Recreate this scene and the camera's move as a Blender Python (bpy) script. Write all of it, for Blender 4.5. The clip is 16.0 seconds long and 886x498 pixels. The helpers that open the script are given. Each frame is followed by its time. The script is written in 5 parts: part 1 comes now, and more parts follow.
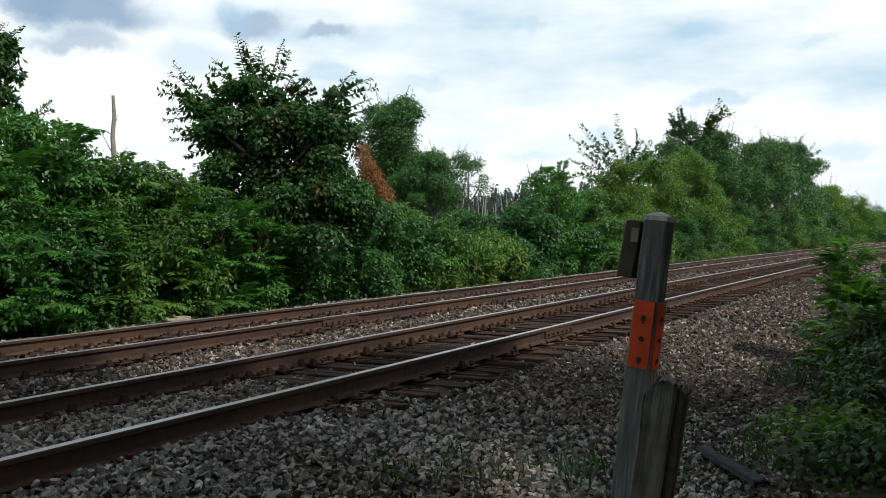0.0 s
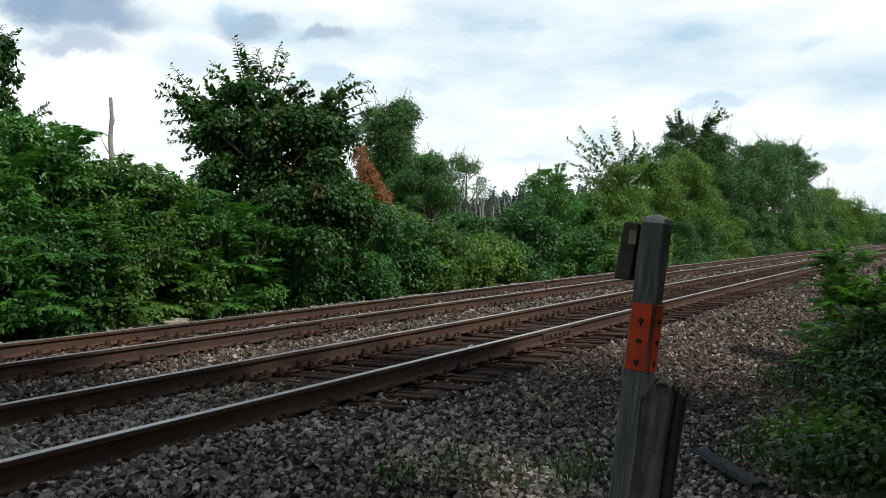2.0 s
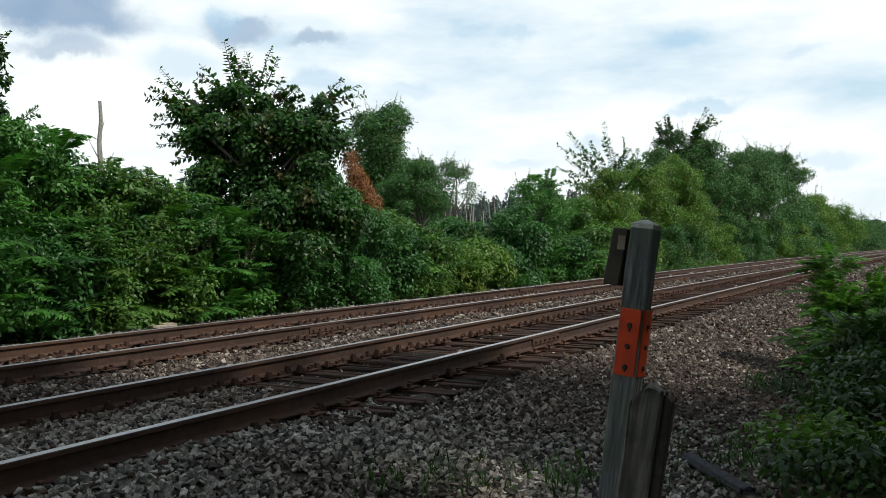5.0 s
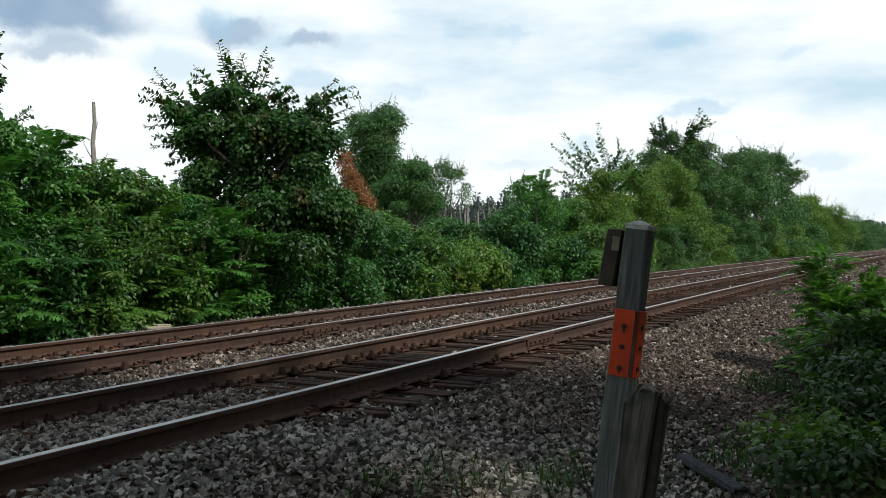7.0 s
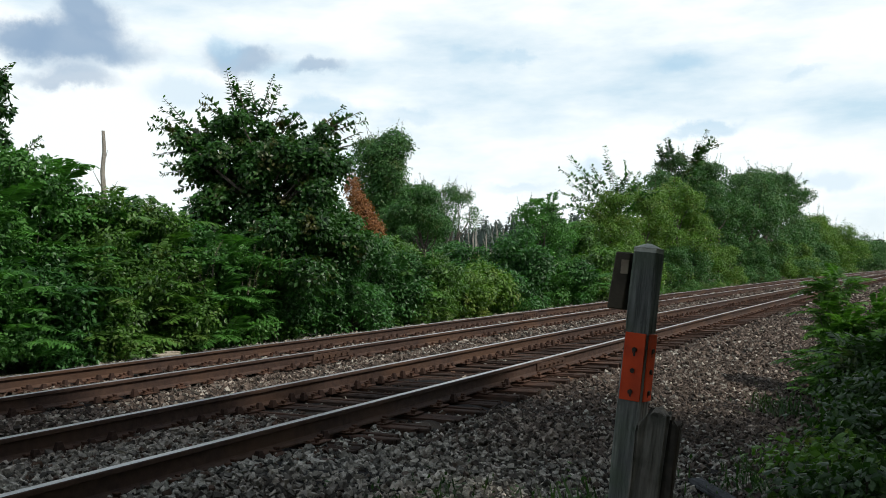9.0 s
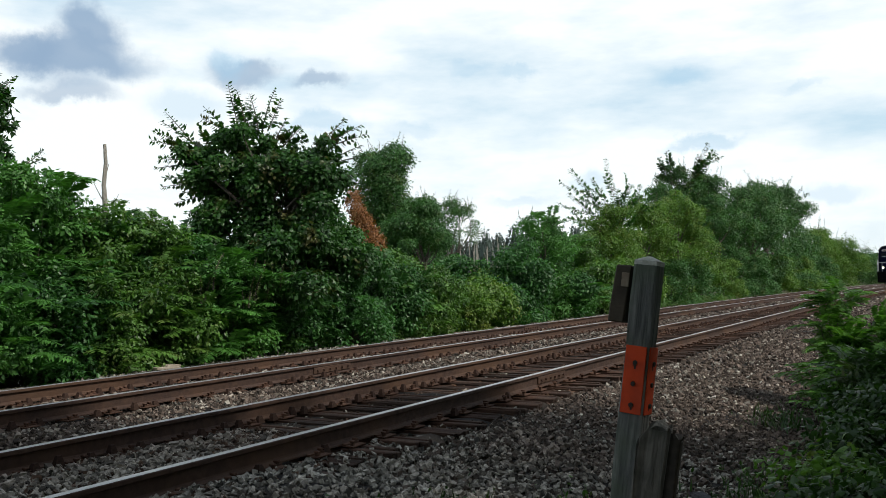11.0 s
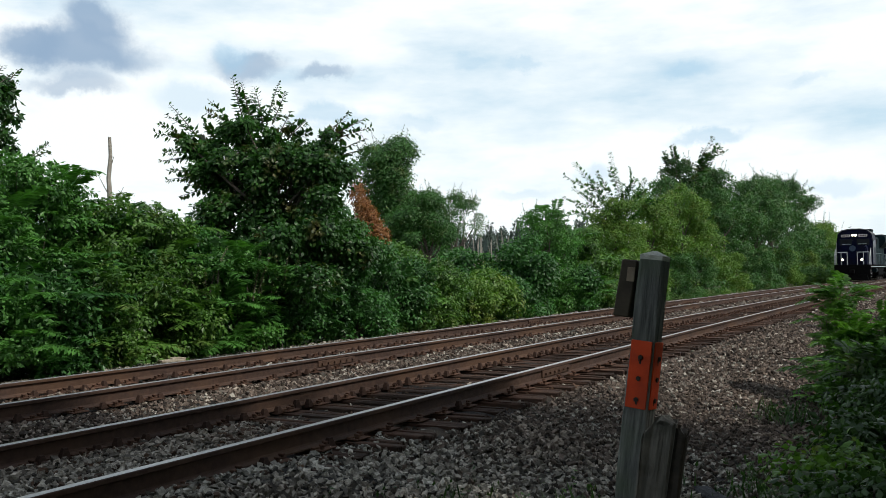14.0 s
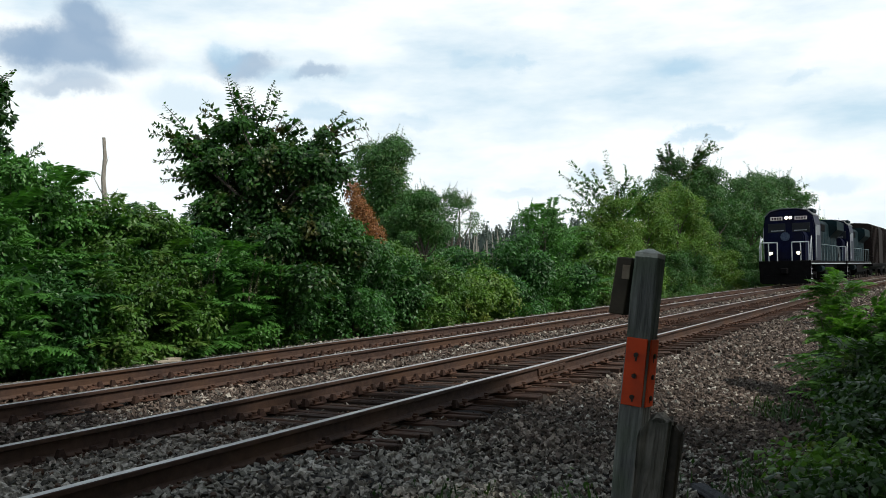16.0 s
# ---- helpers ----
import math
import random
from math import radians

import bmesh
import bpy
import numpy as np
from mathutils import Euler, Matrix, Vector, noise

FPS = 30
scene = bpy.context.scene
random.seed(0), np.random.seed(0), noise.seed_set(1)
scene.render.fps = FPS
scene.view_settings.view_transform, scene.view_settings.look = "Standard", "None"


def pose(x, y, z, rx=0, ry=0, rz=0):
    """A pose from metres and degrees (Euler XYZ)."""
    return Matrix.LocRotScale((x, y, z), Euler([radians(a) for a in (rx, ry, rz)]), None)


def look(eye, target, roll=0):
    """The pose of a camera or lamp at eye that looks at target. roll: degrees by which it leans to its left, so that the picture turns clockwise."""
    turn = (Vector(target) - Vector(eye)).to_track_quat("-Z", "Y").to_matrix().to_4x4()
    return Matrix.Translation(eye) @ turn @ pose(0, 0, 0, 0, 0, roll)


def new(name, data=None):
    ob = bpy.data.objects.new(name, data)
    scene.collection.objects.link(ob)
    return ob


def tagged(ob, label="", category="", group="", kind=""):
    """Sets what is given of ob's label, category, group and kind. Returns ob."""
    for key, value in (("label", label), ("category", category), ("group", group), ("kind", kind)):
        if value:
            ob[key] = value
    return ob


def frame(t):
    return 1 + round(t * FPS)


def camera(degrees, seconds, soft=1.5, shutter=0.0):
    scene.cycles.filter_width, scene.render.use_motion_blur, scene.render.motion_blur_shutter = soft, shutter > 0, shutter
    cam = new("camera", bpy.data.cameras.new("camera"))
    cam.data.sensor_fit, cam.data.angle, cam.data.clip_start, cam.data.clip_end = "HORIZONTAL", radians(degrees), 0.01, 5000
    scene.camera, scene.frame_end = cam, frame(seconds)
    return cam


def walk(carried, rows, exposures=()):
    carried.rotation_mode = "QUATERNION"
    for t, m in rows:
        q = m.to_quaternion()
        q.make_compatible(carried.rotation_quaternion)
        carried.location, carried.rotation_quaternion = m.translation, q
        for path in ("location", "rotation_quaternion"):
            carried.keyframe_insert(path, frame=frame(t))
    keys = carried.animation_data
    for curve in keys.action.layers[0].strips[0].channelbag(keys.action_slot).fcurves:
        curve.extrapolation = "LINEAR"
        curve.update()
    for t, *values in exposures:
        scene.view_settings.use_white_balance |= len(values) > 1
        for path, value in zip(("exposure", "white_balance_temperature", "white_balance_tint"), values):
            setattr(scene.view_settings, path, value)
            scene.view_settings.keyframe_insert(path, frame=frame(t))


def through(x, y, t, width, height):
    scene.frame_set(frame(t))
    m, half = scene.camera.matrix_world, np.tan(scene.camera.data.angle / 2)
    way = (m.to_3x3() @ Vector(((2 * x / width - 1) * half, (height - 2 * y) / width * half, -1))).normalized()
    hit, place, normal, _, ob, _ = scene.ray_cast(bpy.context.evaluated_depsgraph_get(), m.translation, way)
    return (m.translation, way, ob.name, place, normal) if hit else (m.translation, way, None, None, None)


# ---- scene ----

# ================= camera and its path =================
EYE_Z = 1.158                      # eye above the rail heads (z = 0)
cam = camera(53.67, 16.0, soft=0.6)


def aim(yaw, pitch, roll, dx=0.0, dz=0.0):
    """Camera pose: yaw to the right of +y, pitch downwards, roll about the line of sight, in degrees."""
    return Matrix.Translation((dx, 0, EYE_Z + dz)) @ pose(0, 0, 0, 90 - pitch, 0, -yaw) @ pose(0, 0, 0, 0, 0, roll)


# seconds, yaw, pitch, roll, small sway of the body
SWAY = [
    (0.0, 0.017, 0.845, -0.477, 0.0000, 0.0000),
    (0.5, 0.075, 0.826, -0.459, 0.0000, 0.0000),
    (1.0, 0.093, 0.814, -0.444, 0.0000, 0.0000),
    (1.5, 0.000, 0.783, -0.413, 0.0000, 0.0000),
    (2.0, 0.166, 0.697, -0.455, 0.0000, 0.0000),
    (2.5, 0.330, 0.596, -0.389, 0.0000, 0.0000),
    (3.0, 0.241, 0.543, -0.352, 0.0000, 0.0000),
    (3.5, 0.160, 0.342, -0.394, 0.0021, 0.0031),
    (4.0, 0.425, 0.333, -0.439, 0.0039, 0.0008),
    (6.5, 1.090, 0.446, -0.172, 0.0018, -0.0013),
    (7.0, 1.174, 0.321, -0.331, 0.0034, -0.0000),
    (7.5, 1.181, -0.155, -0.554, 0.0041, 0.0015),
    (8.0, 1.017, -0.738, -0.700, 0.0039, 0.0039),
    (8.5, 0.798, -1.187, -0.831, 0.0031, 0.0041),
    (9.0, 0.649, -1.253, -0.918, 0.0023, 0.0052),
    (11.5, 0.568, -2.272, -0.926, 0.0052, 0.0036),
    (12.0, 0.461, -2.342, -0.885, 0.0034, 0.0039),
    (12.5, 0.369, -2.438, -0.773, 0.0034, 0.0046),
    (13.0, 0.446, -2.364, -0.663, 0.0018, 0.0039),
    (13.5, 0.491, -2.128, -0.697, 0.0000, 0.0057),
    (14.0, 0.332, -1.666, -0.817, -0.0015, 0.0098),
    (14.5, 0.416, -1.613, -0.961, -0.0013, 0.0103),
    (15.0, 0.527, -1.743, -1.043, -0.0010, 0.0098),
    (15.5, 0.558, -1.827, -1.137, 0.0003, 0.0088),
    (16.0, 0.611, -1.594, -1.137, 0.0005, 0.0083),
]
walk(cam, [(t, aim(y, p, r, dx, dz)) for t, y, p, r, dx, dz in SWAY])

# ================= world, sun, exposure =================
scene.view_settings.exposure = 0.0
SUN_EL, SUN_AZ = 50.0, 124.0      # degrees; azimuth clockwise from +y


def node(nt, kind, **kw):
    n = nt.nodes.new(kind)
    for k, v in kw.items():
        if k in n.inputs:
            n.inputs[k].default_value = v
    return n


def build_world():
    w = bpy.data.worlds.new("sky")
    scene.world = w
    w.use_nodes = True
    nt = w.node_tree
    nt.nodes.clear()
    out = nt.nodes.new("ShaderNodeOutputWorld")
    bg = nt.nodes.new("ShaderNodeBackground")
    sky = nt.nodes.new("ShaderNodeTexSky")
    sky.sky_type = "NISHITA"
    sky.sun_disc = False
    sky.sun_elevation, sky.sun_rotation = radians(SUN_EL), radians(SUN_AZ)
    sky.air_density, sky.dust_density = 1.0, 1.2
    tc = nt.nodes.new("ShaderNodeTexCoord")
    dim = nt.nodes.new("ShaderNodeMix")
    dim.data_type, dim.blend_type = "RGBA", "MULTIPLY"
    dim.inputs[0].default_value = 1.0
    dim.inputs[7].default_value = (0.12, 0.12, 0.12, 1)
    nt.links.new(sky.outputs[0], dim.inputs[6])

    # high white cloud sheet: soft noise stretched sideways
    mp = nt.nodes.new("ShaderNodeMapping")
    mp.inputs["Scale"].default_value = (2.2, 2.2, 7.5)
    mp.inputs["Location"].default_value = (0.3, 0.1, 0.4)
    nt.links.new(tc.outputs["Generated"], mp.inputs[0])
    n1 = node(nt, "ShaderNodeTexNoise", Scale=1.6, Detail=7.0, Roughness=0.55)
    nt.links.new(mp.outputs[0], n1.inputs["Vector"])
    r1 = nt.nodes.new("ShaderNodeValToRGB")
    r1.color_ramp.elements[0].position, r1.color_ramp.elements[1].position = 0.30, 0.52
    nt.links.new(n1.outputs[0], r1.inputs[0])
    # the sheet thins out towards the zenith
    sep = nt.nodes.new("ShaderNodeSeparateXYZ")
    nt.links.new(tc.outputs["Generated"], sep.inputs[0])
    zen = nt.nodes.new("ShaderNodeMapRange")
    zen.interpolation_type = "SMOOTHSTEP"
    zen.inputs[1].default_value, zen.inputs[2].default_value = 0.28, 0.66
    zen.inputs[3].default_value, zen.inputs[4].default_value = 1.0, 0.3
    nt.links.new(sep.outputs["Z"], zen.inputs[0])
    thin = nt.nodes.new("ShaderNodeMath")
    thin.operation = "MULTIPLY"
    nt.links.new(r1.outputs[0], thin.inputs[0])
    nt.links.new(zen.outputs[0], thin.inputs[1])
    mixc = nt.nodes.new("ShaderNodeMix")
    mixc.data_type = "RGBA"
    nt.links.new(thin.outputs[0], mixc.inputs[0])
    blue = nt.nodes.new("ShaderNodeMix")
    blue.data_type = "RGBA"
    veil = nt.nodes.new("ShaderNodeMath")
    veil.operation = "MULTIPLY"
    veil.inputs[1].default_value = 0.75
    nt.links.new(zen.outputs[0], veil.inputs[0])
    nt.links.new(veil.outputs[0], blue.inputs[0])
    nt.links.new(dim.outputs[2], blue.inputs[6])
    blue.inputs[7].default_value = (0.69, 0.89, 1.01, 1)
    nt.links.new(blue.outputs[2], mixc.inputs[6])
    mixc.inputs[7].default_value = (1.0, 1.06, 1.08, 1)

    # low grey-blue cumulus: soft discs about given bearings, torn by noise
    wob = node(nt, "ShaderNodeTexNoise", Scale=15.0, Detail=8.0, Roughness=0.62)
    nt.links.new(tc.outputs["Generated"], wob.inputs["Vector"])
    sub = nt.nodes.new("ShaderNodeVectorMath")
    sub.operation = "SUBTRACT"
    sub.inputs[1].default_value = (0.5, 0.5, 0.5)
    nt.links.new(wob.outputs["Color"], sub.inputs[0])
    scl = nt.nodes.new("ShaderNodeVectorMath")
    scl.operation = "SCALE"
    scl.inputs["Scale"].default_value = 0.06
    nt.links.new(sub.outputs[0], scl.inputs[0])
    add = nt.nodes.new("ShaderNodeVectorMath")
    nt.links.new(tc.outputs["Generated"], add.inputs[0])
    nt.links.new(scl.outputs[0], add.inputs[1])
    last = mixc.outputs[2]
    # bearing, elevation, half width, half height (degrees), strength
    for az, el, hw, hh, k in CLOUDS:
        a, e = radians(az), radians(el)
        c = Vector((math.sin(a) * math.cos(e), math.cos(a) * math.cos(e), math.sin(e)))
        m = nt.nodes.new("ShaderNodeMapping")
        m.vector_type = "TEXTURE"
        m.inputs["Location"].default_value = c
        m.inputs["Rotation"].default_value = (0, 0, -a)
        m.inputs["Scale"].default_value = (radians(hw), 1.0, radians(hh))
        nt.links.new(add.outputs[0], m.inputs[0])
        ln = nt.nodes.new("ShaderNodeVectorMath")
        ln.operation = "LENGTH"
        nt.links.new(m.outputs[0], ln.inputs[0])
        ramp = nt.nodes.new("ShaderNodeMapRange")
        ramp.interpolation_type = "SMOOTHSTEP"
        ramp.inputs[1].default_value, ramp.inputs[2].default_value = 1.2, 0.4
        ramp.inputs[3].default_value, ramp.inputs[4].default_value = 0.0, k
        nt.links.new(ln.outputs["Value"], ramp.inputs[0])
        mx = nt.nodes.new("ShaderNodeMix")
        mx.data_type = "RGBA"
        nt.links.new(ramp.outputs[0], mx.inputs[0])
        nt.links.new(last, mx.inputs[6])
        mx.inputs[7].default_value = (0.30, 0.43, 0.60, 1) if k > 0.55 else (0.40, 0.64, 0.84, 1)
        last = mx.outputs[2]
    nt.links.new(last, bg.inputs[0])
    bg.inputs[1].default_value = SKY_STRENGTH
    nt.links.new(bg.outputs[0], out.inputs[0])


SKY_STRENGTH = 1.0
CLOUDS = [
    (-21.8, 13.6, 4.4, 1.5, 0.9), (-21.0, 15.4, 2.0, 1.5, 0.9), (-25.0, 14.0, 2.2, 1.3, 0.9), (-22.4, 11.7, 3.2, 0.7, 0.6),
    (-12.2, 13.6, 2.8, 1.0, 0.70), (-13.2, 14.2, 1.5, 1.0, 0.5), (-7.2, 12.8, 2.0, 0.6, 0.65), (-15.6, 11.3, 3.0, 1.4, 0.40),
    (-7.0, 10.2, 3.2, 0.8, 0.45), (-1.3, 9.9, 1.9, 0.7, 0.30), (5.6, 13.4, 1.6, 0.45, 0.35), (2.2, 13.8, 1.0, 0.5, 0.25),
    (16.2, 12.7, 1.8, 0.7, 0.45), (17.5, 8.5, 2.6, 0.5, 0.50), (23.6, 11.1, 1.2, 0.4, 0.25), (10.1, 6.3, 1.6, 0.9, 0.40), (24.8, 5.2, 2.2, 0.8, 0.35),
    (6.0, 5.0, 2.4, 0.5, 0.25),
]
build_world()

sun = new("sun", bpy.data.lights.new("sun", "SUN"))
sun.data.energy, sun.data.angle, sun.data.color = 3.6, radians(2), (1.0, 0.95, 0.87)
_a, _e = radians(SUN_AZ), radians(SUN_EL)
sun.matrix_world = look((math.sin(_a) * math.cos(_e) * 50, math.cos(_a) * math.cos(_e) * 50, math.sin(_e) * 50), (0, 0, 0))


# ================= materials =================
def material(name, base, alt=None, scale=8.0, rough=0.8, metal=0.0, bump=0.0, bump_scale=60.0, island=0.0, per_object=0.0,
             stain=None, stain_scale=1.5, stain_amount=0.5, spec=0.12, emit=0.0, grain=None):
    """Two-scale noise material. base/alt mix by fine noise, stain by coarse noise; island/per_object vary brightness;
    grain stretches the noises along one axis, as in split timber."""
    m = bpy.data.materials.new(name)
    m.use_nodes = True
    nt = m.node_tree
    bsdf = nt.nodes["Principled BSDF"]
    tc = nt.nodes.new("ShaderNodeTexCoord")
    where = tc.outputs["Object"]
    if grain:
        mp = nt.nodes.new("ShaderNodeMapping")
        mp.inputs["Scale"].default_value = grain
        nt.links.new(where, mp.inputs[0])
        where = mp.outputs[0]
    n1 = node(nt, "ShaderNodeTexNoise", Scale=scale, Detail=6.0, Roughness=0.6)
    nt.links.new(where, n1.inputs["Vector"])
    mx = nt.nodes.new("ShaderNodeMix")
    mx.data_type = "RGBA"
    mx.inputs[6].default_value = (*base, 1)
    mx.inputs[7].default_value = (*(alt or base), 1)
    mr = nt.nodes.new("ShaderNodeMapRange")
    mr.inputs[1].default_value, mr.inputs[2].default_value = 0.35, 0.65
    nt.links.new(n1.outputs[0], mr.inputs[0])
    nt.links.new(mr.outputs[0], mx.inputs[0])
    last = mx.outputs[2]
    if stain:
        n2 = node(nt, "ShaderNodeTexNoise", Scale=stain_scale, Detail=4.0)
        nt.links.new(tc.outputs["Object"], n2.inputs["Vector"])
        r2 = nt.nodes.new("ShaderNodeMapRange")
        r2.inputs[1].default_value, r2.inputs[2].default_value = 0.45, 0.62
        r2.inputs[4].default_value = stain_amount
        nt.links.new(n2.outputs[0], r2.inputs[0])
        m2 = nt.nodes.new("ShaderNodeMix")
        m2.data_type = "RGBA"
        nt.links.new(r2.outputs[0], m2.inputs[0])
        nt.links.new(last, m2.inputs[6])
        m2.inputs[7].default_value = (*stain, 1)
        last = m2.outputs[2]
    for amount, kind, sock in ((island, "ShaderNodeNewGeometry", "Random Per Island"), (per_object, "ShaderNodeObjectInfo", "Random")):
        if amount:
            g = nt.nodes.new(kind)
            r = nt.nodes.new("ShaderNodeMapRange")
            r.inputs[3].default_value, r.inputs[4].default_value = 1 - amount, 1 + amount
            nt.links.new(g.outputs[sock], r.inputs[0])
            hs = nt.nodes.new("ShaderNodeHueSaturation")
            nt.links.new(r.outputs[0], hs.inputs["Value"])
            nt.links.new(last, hs.inputs["Color"])
            last = hs.outputs[0]
    nt.links.new(last, bsdf.inputs["Base Color"])
    bsdf.inputs["Roughness"].default_value = rough
    bsdf.inputs["Metallic"].default_value = metal
    bsdf.inputs["Specular IOR Level"].default_value = spec
    if emit:
        bsdf.inputs["Emission Color"].default_value = (*base, 1)
        bsdf.inputs["Emission Strength"].default_value = emit
    if bump:
        n3 = node(nt, "ShaderNodeTexNoise", Scale=bump_scale, Detail=5.0, Roughness=0.65)
        nt.links.new(where, n3.inputs["Vector"])
        b = nt.nodes.new("ShaderNodeBump")
        b.inputs["Strength"].default_value = bump
        b.inputs["Distance"].default_value = 0.02
        nt.links.new(n3.outputs[0], b.inputs["Height"])
        nt.links.new(b.outputs[0], bsdf.inputs["Normal"])
    return m


def leaf_material(name, dark, light, dry=None, dry_amount=0.0, through=0.30):
    """Leaves: colour varies leaf by leaf and in patches, part of the light passes through, waxy gloss."""
    m = bpy.data.materials.new(name)
    m.use_nodes = True
    nt = m.node_tree
    nt.nodes.clear()
    out = nt.nodes.new("ShaderNodeOutputMaterial")
    geo = nt.nodes.new("ShaderNodeNewGeometry")
    tc = nt.nodes.new("ShaderNodeTexCoord")
    n = node(nt, "ShaderNodeTexNoise", Scale=0.9, Detail=3.0)
    nt.links.new(tc.outputs["Object"], n.inputs["Vector"])
    av = nt.nodes.new("ShaderNodeMath")
    av.operation = "MULTIPLY_ADD"
    av.inputs[1].default_value = 0.5
    nt.links.new(geo.outputs["Random Per Island"], av.inputs[0])
    half = nt.nodes.new("ShaderNodeMapRange")
    half.inputs[1].default_value, half.inputs[2].default_value = 0.32, 0.68
    half.inputs[4].default_value = 0.5
    nt.links.new(n.outputs[0], half.inputs[0])
    nt.links.new(half.outputs[0], av.inputs[2])
    mx = nt.nodes.new("ShaderNodeMix")
    mx.data_type = "RGBA"
    mx.inputs[6].default_value, mx.inputs[7].default_value = (*dark, 1), (*light, 1)
    nt.links.new(av.outputs[0], mx.inputs[0])
    last = mx.outputs[2]
    if dry:
        n2 = node(nt, "ShaderNodeTexNoise", Scale=1.7, Detail=2.0)
        nt.links.new(tc.outputs["Object"], n2.inputs["Vector"])
        r = nt.nodes.new("ShaderNodeMapRange")
        r.inputs[1].default_value, r.inputs[2].default_value = 0.56, 0.70
        r.inputs[4].default_value = dry_amount
        nt.links.new(n2.outputs[0], r.inputs[0])
        m2 = nt.nodes.new("ShaderNodeMix")
        m2.data_type = "RGBA"
        nt.links.new(r.outputs[0], m2.inputs[0])
        nt.links.new(last, m2.inputs[6])
        m2.inputs[7].default_value = (*dry, 1)
        last = m2.outputs[2]
    p = nt.nodes.new("ShaderNodeBsdfPrincipled")
    p.inputs["Roughness"].default_value = 0.42
    p.inputs["Specular IOR Level"].default_value = 0.32
    nt.links.new(last, p.inputs["Base Color"])
    tr = nt.nodes.new("ShaderNodeBsdfTranslucent")
    warm = nt.nodes.new("ShaderNodeMix")
    warm.data_type, warm.blend_type = "RGBA", "MULTIPLY"
    warm.inputs[0].default_value = 1.0
    warm.inputs[7].default_value = (1.15, 1.45, 0.55, 1)
    nt.links.new(last, warm.inputs[6])
    nt.links.new(warm.outputs[2], tr.inputs[0])
    ms = nt.nodes.new("ShaderNodeMixShader")
    ms.inputs[0].default_value = through
    nt.links.new(p.outputs[0], ms.inputs[1])
    nt.links.new(tr.outputs[0], ms.inputs[2])
    nt.links.new(ms.outputs[0], out.inputs[0])
    return m


M_STONE = material("crushed_stone", (0.128, 0.121, 0.103), (0.325, 0.303, 0.258), scale=30, rough=0.9, bump=0.5, bump_scale=90, island=0.85,
                   stain=(0.150, 0.112, 0.086), stain_scale=0.35, stain_amount=0.65)
M_STONE_RUSTY = material("rust_stained_stone", (0.040, 0.027, 0.020), (0.085, 0.057, 0.041), scale=30, rough=0.92, bump=0.5, bump_scale=90, island=0.6,
                         stain=(0.085, 0.045, 0.026), stain_scale=0.8, stain_amount=0.6)
M_STONE_BROWN = material("weathered_brown_stone", (0.056, 0.043, 0.035), (0.122, 0.096, 0.078), scale=30, rough=0.92, bump=0.5, bump_scale=90, island=0.7)
# near-black base stands for the shade in the gaps between stones
M_BED_SHADE = material("ballast_bed_gap_shade", (0.012, 0.011, 0.010), (0.024, 0.021, 0.019), scale=24, rough=0.95, bump=0.9, bump_scale=35,
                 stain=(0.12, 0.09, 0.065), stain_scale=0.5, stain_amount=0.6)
M_SOIL = material("soil", (0.075, 0.065, 0.045), (0.10, 0.11, 0.05), scale=5, rough=0.95, bump=0.7, bump_scale=14,
                  stain=(0.055, 0.085, 0.03), stain_scale=0.4, stain_amount=0.7)
M_RUST = material("rail_rust", (0.040, 0.025, 0.020), (0.070, 0.043, 0.032), scale=14, rough=0.82, bump=0.3, bump_scale=120,
                  stain=(0.095, 0.052, 0.030), stain_scale=0.6, stain_amount=0.6, spec=0.2)
M_HEAD = material("polished_rail_head", (0.50, 0.49, 0.48), (0.40, 0.38, 0.37), scale=30, rough=0.34, metal=0.9, bump=0.05, bump_scale=200)
M_PLATE = material("rusty_plate", (0.055, 0.030, 0.021), (0.092, 0.050, 0.032), scale=25, rough=0.85, bump=0.3, per_object=0.3)
M_ANCHOR = material("rail_anchor_iron", (0.022, 0.014, 0.011), (0.05, 0.028, 0.02), scale=25, rough=0.85, island=0.4)
M_TIE = material("creosoted_tie", (0.020, 0.013, 0.010), (0.058, 0.040, 0.031), scale=22, rough=0.9, bump=0.8, bump_scale=40, per_object=0.4, grain=(0.12, 1, 1),
                 stain=(0.075, 0.036, 0.022), stain_scale=2.5, stain_amount=0.5)
M_POST = material("weathered_post", (0.052, 0.055, 0.053), (0.180, 0.186, 0.174), scale=34, rough=0.9, bump=0.9, bump_scale=60, grain=(1, 1, 0.07),
                  stain=(0.080, 0.100, 0.072), stain_scale=4, stain_amount=0.75)
M_ENDGRAIN = material("weathered_end_grain", (0.34, 0.35, 0.30), (0.46, 0.47, 0.42), scale=40, rough=0.95, bump=0.6, bump_scale=120)
M_STUB = material("split_grey_wood", (0.075, 0.072, 0.063), (0.165, 0.158, 0.138), scale=30, rough=0.95, bump=0.9, bump_scale=50, grain=(1, 1, 0.09),
                  stain=(0.05, 0.05, 0.042), stain_scale=7, stain_amount=0.7)
M_ORANGE = material("orange_marker_paint", (0.50, 0.055, 0.014), (0.40, 0.042, 0.012), scale=9, rough=0.6, bump=0.1, stain=(0.30, 0.045, 0.018), stain_scale=9,
                    stain_amount=0.5)
M_DARK = material("dark_iron_and_shaded_wood", (0.022, 0.02, 0.017), (0.04, 0.035, 0.028), scale=20, rough=0.75)
M_BOX = material("dark_box_paint", (0.035, 0.03, 0.022), (0.055, 0.045, 0.032), scale=14, rough=0.7, bump=0.15)
